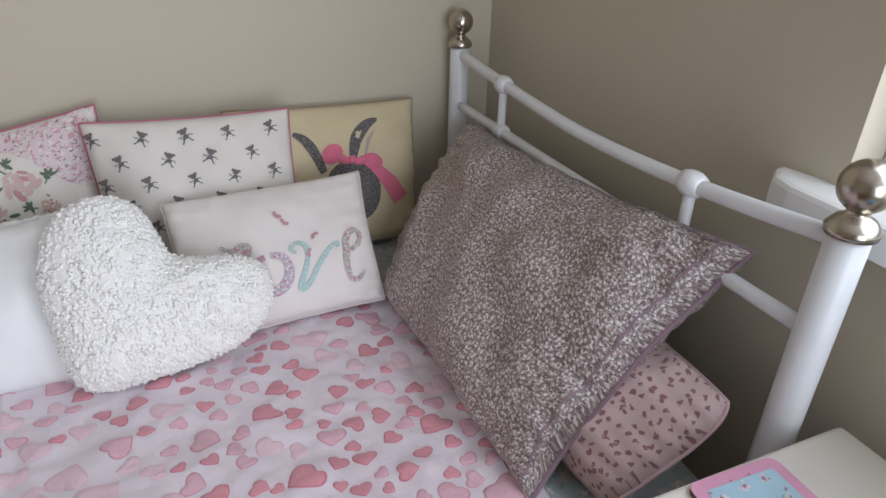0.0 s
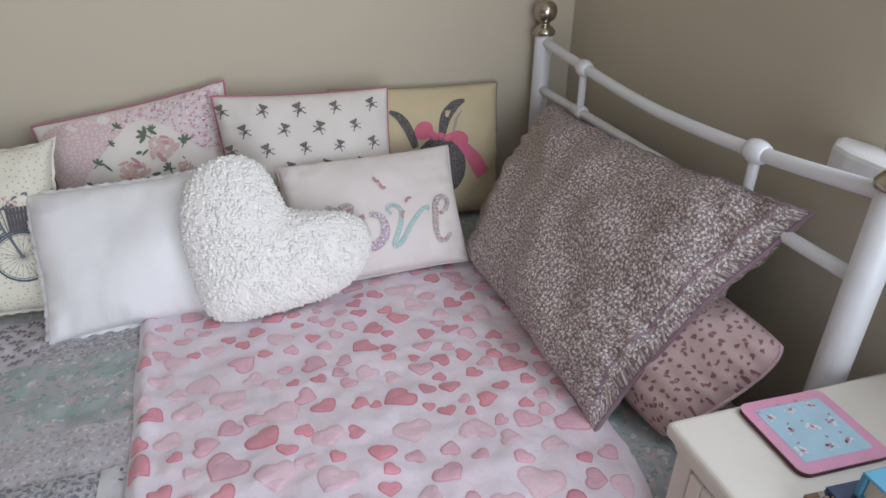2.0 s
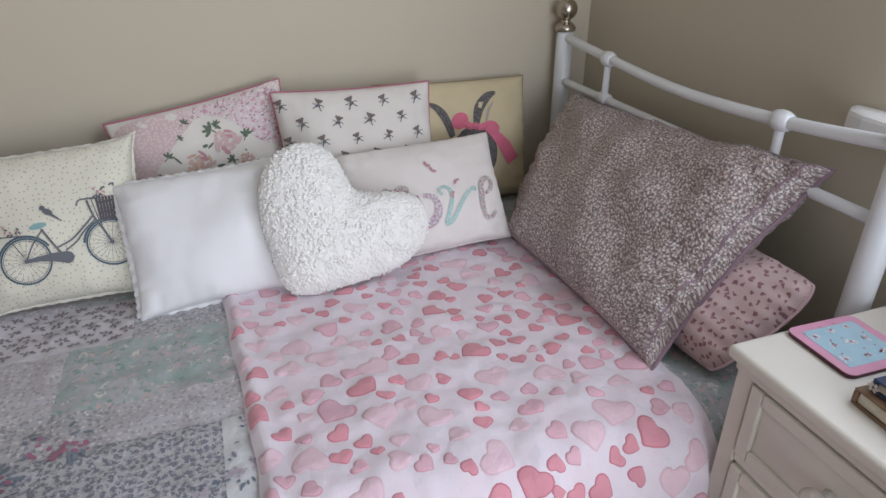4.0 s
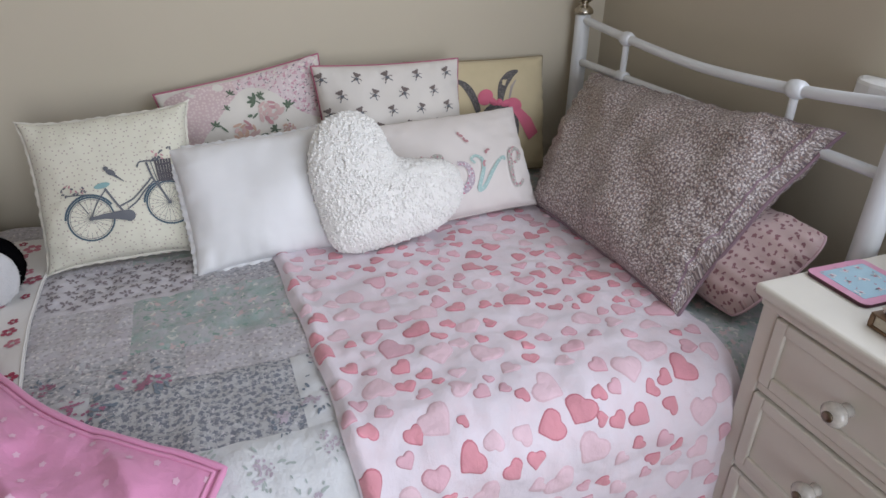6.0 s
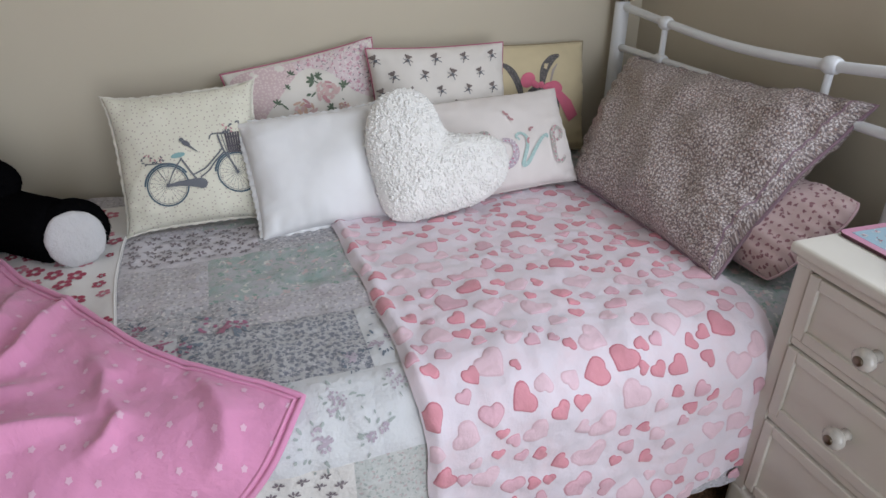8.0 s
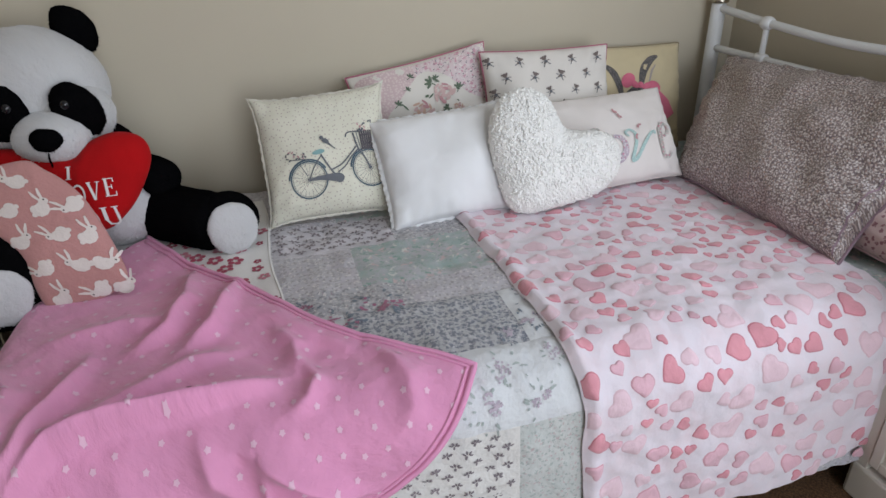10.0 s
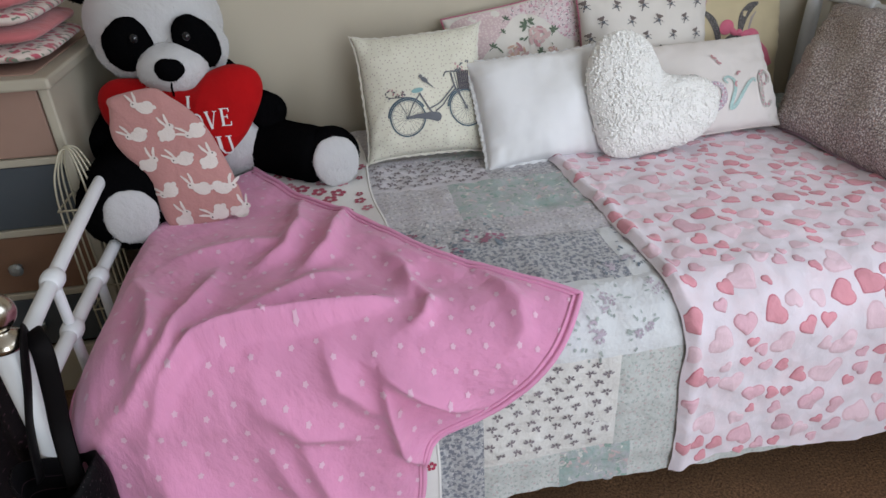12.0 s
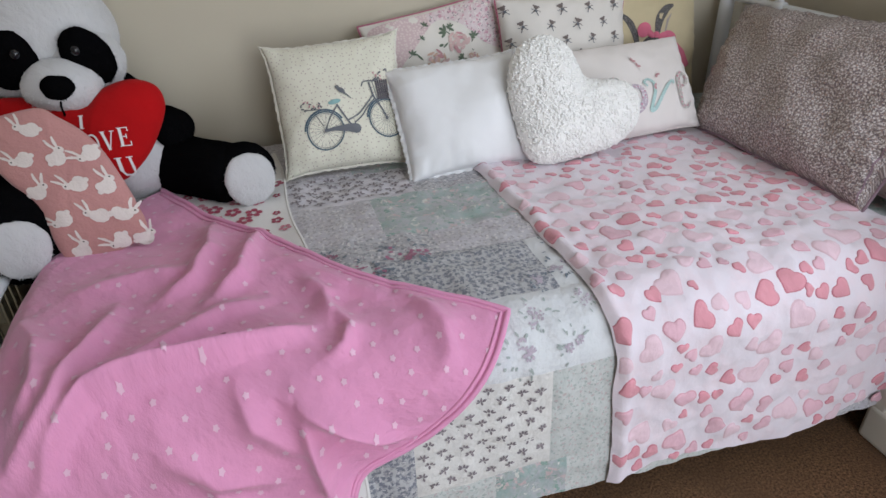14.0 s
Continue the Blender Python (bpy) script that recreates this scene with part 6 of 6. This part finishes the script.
SHELL = plain("pearly_shell_knob", (0.70, 0.66, 0.60), 0.35, 60.0, 0.18, 0.0, 90.0, 0.4)
BRASS = plain("dull_brass", (0.20, 0.16, 0.12), 0.2, 40.0, 0.35, 1.0)
for z0, z1 in ((0.486, 0.612), (0.312, 0.464), (0.112, 0.290)):
    bm_part("rail", box((TX0 - 0.002, TY0 + 0.034, z1 + 0.003), (TX0 + 0.02, TY1 - 0.034, z1 + 0.019), 0.002, 1), CREAM, table)
    drawer = bm_part("drawer", box((TX0 - 0.001, TY0 + 0.037, z0), (TX0 + 0.26, TY1 - 0.037, z1), 0.003, 2), CREAM, table)
    # raised frame round a sunk panel
    bm = bmesh.new()
    a0, a1 = TY0 + 0.037, TY1 - 0.037
    for lo, hi in (((TX0 - 0.008, a0, z0), (TX0, a0 + 0.022, z1)), ((TX0 - 0.008, a1 - 0.022, z0), (TX0, a1, z1)),
                   ((TX0 - 0.008, a0 + 0.022, z0), (TX0, a1 - 0.022, z0 + 0.022)), ((TX0 - 0.008, a0 + 0.022, z1 - 0.022), (TX0, a1 - 0.022, z1))):
        box(lo, hi, 0.0025, 2, bm)
    bm_part("panel_frame", bm, CREAM, drawer)
    kz, ky = (z0 + z1) / 2 - 0.004, 0.195
    prof = [(0.011, 0.0), (0.009, 0.008), (0.008, 0.012), (0.014, 0.016), (0.019, 0.024), (0.019, 0.031), (0.013, 0.038), (0.001, 0.040)]
    v, f = lathe(prof, (0, 0, 0), 16)
    v = [(TX0 - 0.001 - c, ky + a * (1 + 0.08 * noise.noise((a * 90, b * 90, c * 90))), kz + b) for a, b, c in v]
    mesh_part("knob", v, f, SHELL, drawer, "mottled pearl shell knob")
    v, f = lathe([(0.0085, 0.0), (0.0085, 0.0025), (0.004, 0.004)], (0, 0, 0), 14)
    v = [(TX0 - 0.040 - c, ky + a, kz + b) for a, b, c in v]
    mesh_part("knob_cap", v, f, BRASS, drawer, "dark metal knob cap")

# placemat with a pink border
MAT_PINK = plain("pink_laminate", (0.74, 0.36, 0.50), 0.1, 30.0, 0.3)
MAT_BLUE = plain("blue_laminate", (0.42, 0.62, 0.72), 0.12, 30.0, 0.3)
MAT_EDGE = plain("dark_hardboard", (0.10, 0.035, 0.05), 0.2, 30.0, 0.7)
MC, MTURN, MZ = Vector((0.503, 0.320, TTOP)), radians(-2), TTOP + 0.0075


def mat_shape(w, h, r, z0, z1):
    pts = []
    for cx, cy, a0 in ((w - r, h - r, 0), (r - w, h - r, 90), (r - w, r - h, 180), (w - r, r - h, 270)):
        pts += [(cx + r * math.cos(radians(a0 + k * 18)), cy + r * math.sin(radians(a0 + k * 18))) for k in range(6)]
    c, s = math.cos(MTURN), math.sin(MTURN)
    ring_ = [(MC.x + c * x - s * y, MC.y + s * x + c * y) for x, y in pts]
    n = len(ring_)
    verts = [(x, y, z0) for x, y in ring_] + [(x, y, z1) for x, y in ring_]
    faces = [list(range(n))[::-1], list(range(n, 2 * n))] + [(i, (i + 1) % n, n + (i + 1) % n, n + i) for i in range(n)]
    return verts, faces


placemat = thing("coaster", tuple(MC), "pink bordered blue floral coaster on the bedside table", "coaster")
for nm, dims, mat in (("base", (0.060, 0.056, 0.012, TTOP + 0.0006, MZ - 0.0012), MAT_EDGE), ("border", (0.0602, 0.0562, 0.012, MZ - 0.0012, MZ), MAT_PINK), ("centre", (0.046, 0.042, 0.003, MZ - 0.0005, MZ + 0.0004), MAT_BLUE)):
    v, f = mat_shape(*dims)
    mesh_part(nm, v, f, mat, placemat, "", None, False)
fl_w, fl_p = Stamp(lambda a, b: Vector((MC.x + a, MC.y + b, MZ + 0.0004)), 0.0004), Stamp(lambda a, b: Vector((MC.x + a, MC.y + b, MZ + 0.0004)), 0.0008)
rng = random.Random(14)
for k in range(9):
    a, b = -0.032 + 0.032 * (k % 3) + rng.uniform(-0.007, 0.007), -0.028 + 0.028 * (k // 3) + rng.uniform(-0.006, 0.006)
    for q in range(6):
        fl_w.disc(a + rng.uniform(-0.007, 0.007), b + rng.uniform(-0.006, 0.006), rng.uniform(0.002, 0.004), rng.uniform(0.0012, 0.0024), rng.random() * 3, 7)
    fl_p.disc(a + rng.uniform(-0.002, 0.002), b, 0.0028, 0.0018, rng.random() * 3, 8)
    fl_p.disc(a + rng.uniform(-0.012, 0.012), b + 0.011, 0.0022, 0.0012, rng.random() * 3, 6)
fl_w.build("flower_print", plain("white_ink", (0.80, 0.76, 0.78), 0.1, 50, 0.3), placemat)
fl_p.build("flower_print", plain("rose_ink", (0.60, 0.22, 0.30), 0.2, 50, 0.3), placemat)


def book(name, lo, hi, turn, cover_mat, label, page=(0.70, 0.64, 0.52)):
    """A hardback lying flat: two boards, a rounded spine and the page block."""
    c = Vector(((lo[0] + hi[0]) / 2, (lo[1] + hi[1]) / 2, lo[2]))
    b = thing(name, tuple(c), label, "book", "books on the bedside table")
    pages = plain("page_block", page, 0.15, 200.0, 0.9) if "page_block" not in bpy.data.materials else bpy.data.materials["page_block"]
    d = 0.003
    for nm, l, h, mat in (("board", lo, (hi[0], hi[1], lo[2] + d), cover_mat), ("board", (lo[0], lo[1], hi[2] - d), hi, cover_mat),
                          ("spine", (lo[0], hi[1] - 0.006, lo[2] + d), (hi[0], hi[1], hi[2] - d), cover_mat), ("page_block", (lo[0] + 0.004, lo[1] + 0.004, lo[2] + d), (hi[0] - 0.004, hi[1] - 0.006, hi[2] - d), pages)):
        bm_part(nm, box(l, h, 0.0012, 1), mat, b)
    b.rotation_euler = (0, 0, radians(turn))
    return b


book("book", (0.400, 0.040, TTOP + 0.001), (0.520, 0.232, TTOP + 0.024), -4, plain("brown_cover", (0.22, 0.13, 0.07), 0.3, 40.0, 0.6), "worn brown hardback book on the bedside table")
book("notebook", (0.412, 0.030, TTOP + 0.025), (0.560, 0.222, TTOP + 0.043), -3, plain("navy_cover", (0.03, 0.05, 0.12), 0.3, 40.0, 0.5), "navy blue floral notebook on the brown book")
book("book", (0.432, 0.045, TTOP + 0.044), (0.590, 0.208, TTOP + 0.074), -2, plain("sky_blue_cover", (0.09, 0.33, 0.48), 0.12, 20.0, 0.45), "thick sky blue hardback on top of the pile")

note = [o for o in scene.objects if o.name.startswith("notebook")][0]
side = Stamp(lambda a, b: Vector((0.408, 0.12 + a, TTOP + 0.034 + b)), 0.0006, -1)
for k, (a, b) in enumerate(((0.095, 0.001), (0.062, -0.001), (0.030, 0.001), (-0.005, 0.0))):
    for q in range(6):
        side.disc(a + 0.005 * math.cos(q * 1.047), b + 0.004 * math.sin(q * 1.047), 0.0032, 0.0022, q, 7)
tagged(side.build("flower_print", plain("ivory_ink", (0.62, 0.54, 0.48), 0.2, 60, 0.5), note), kind="stuff")
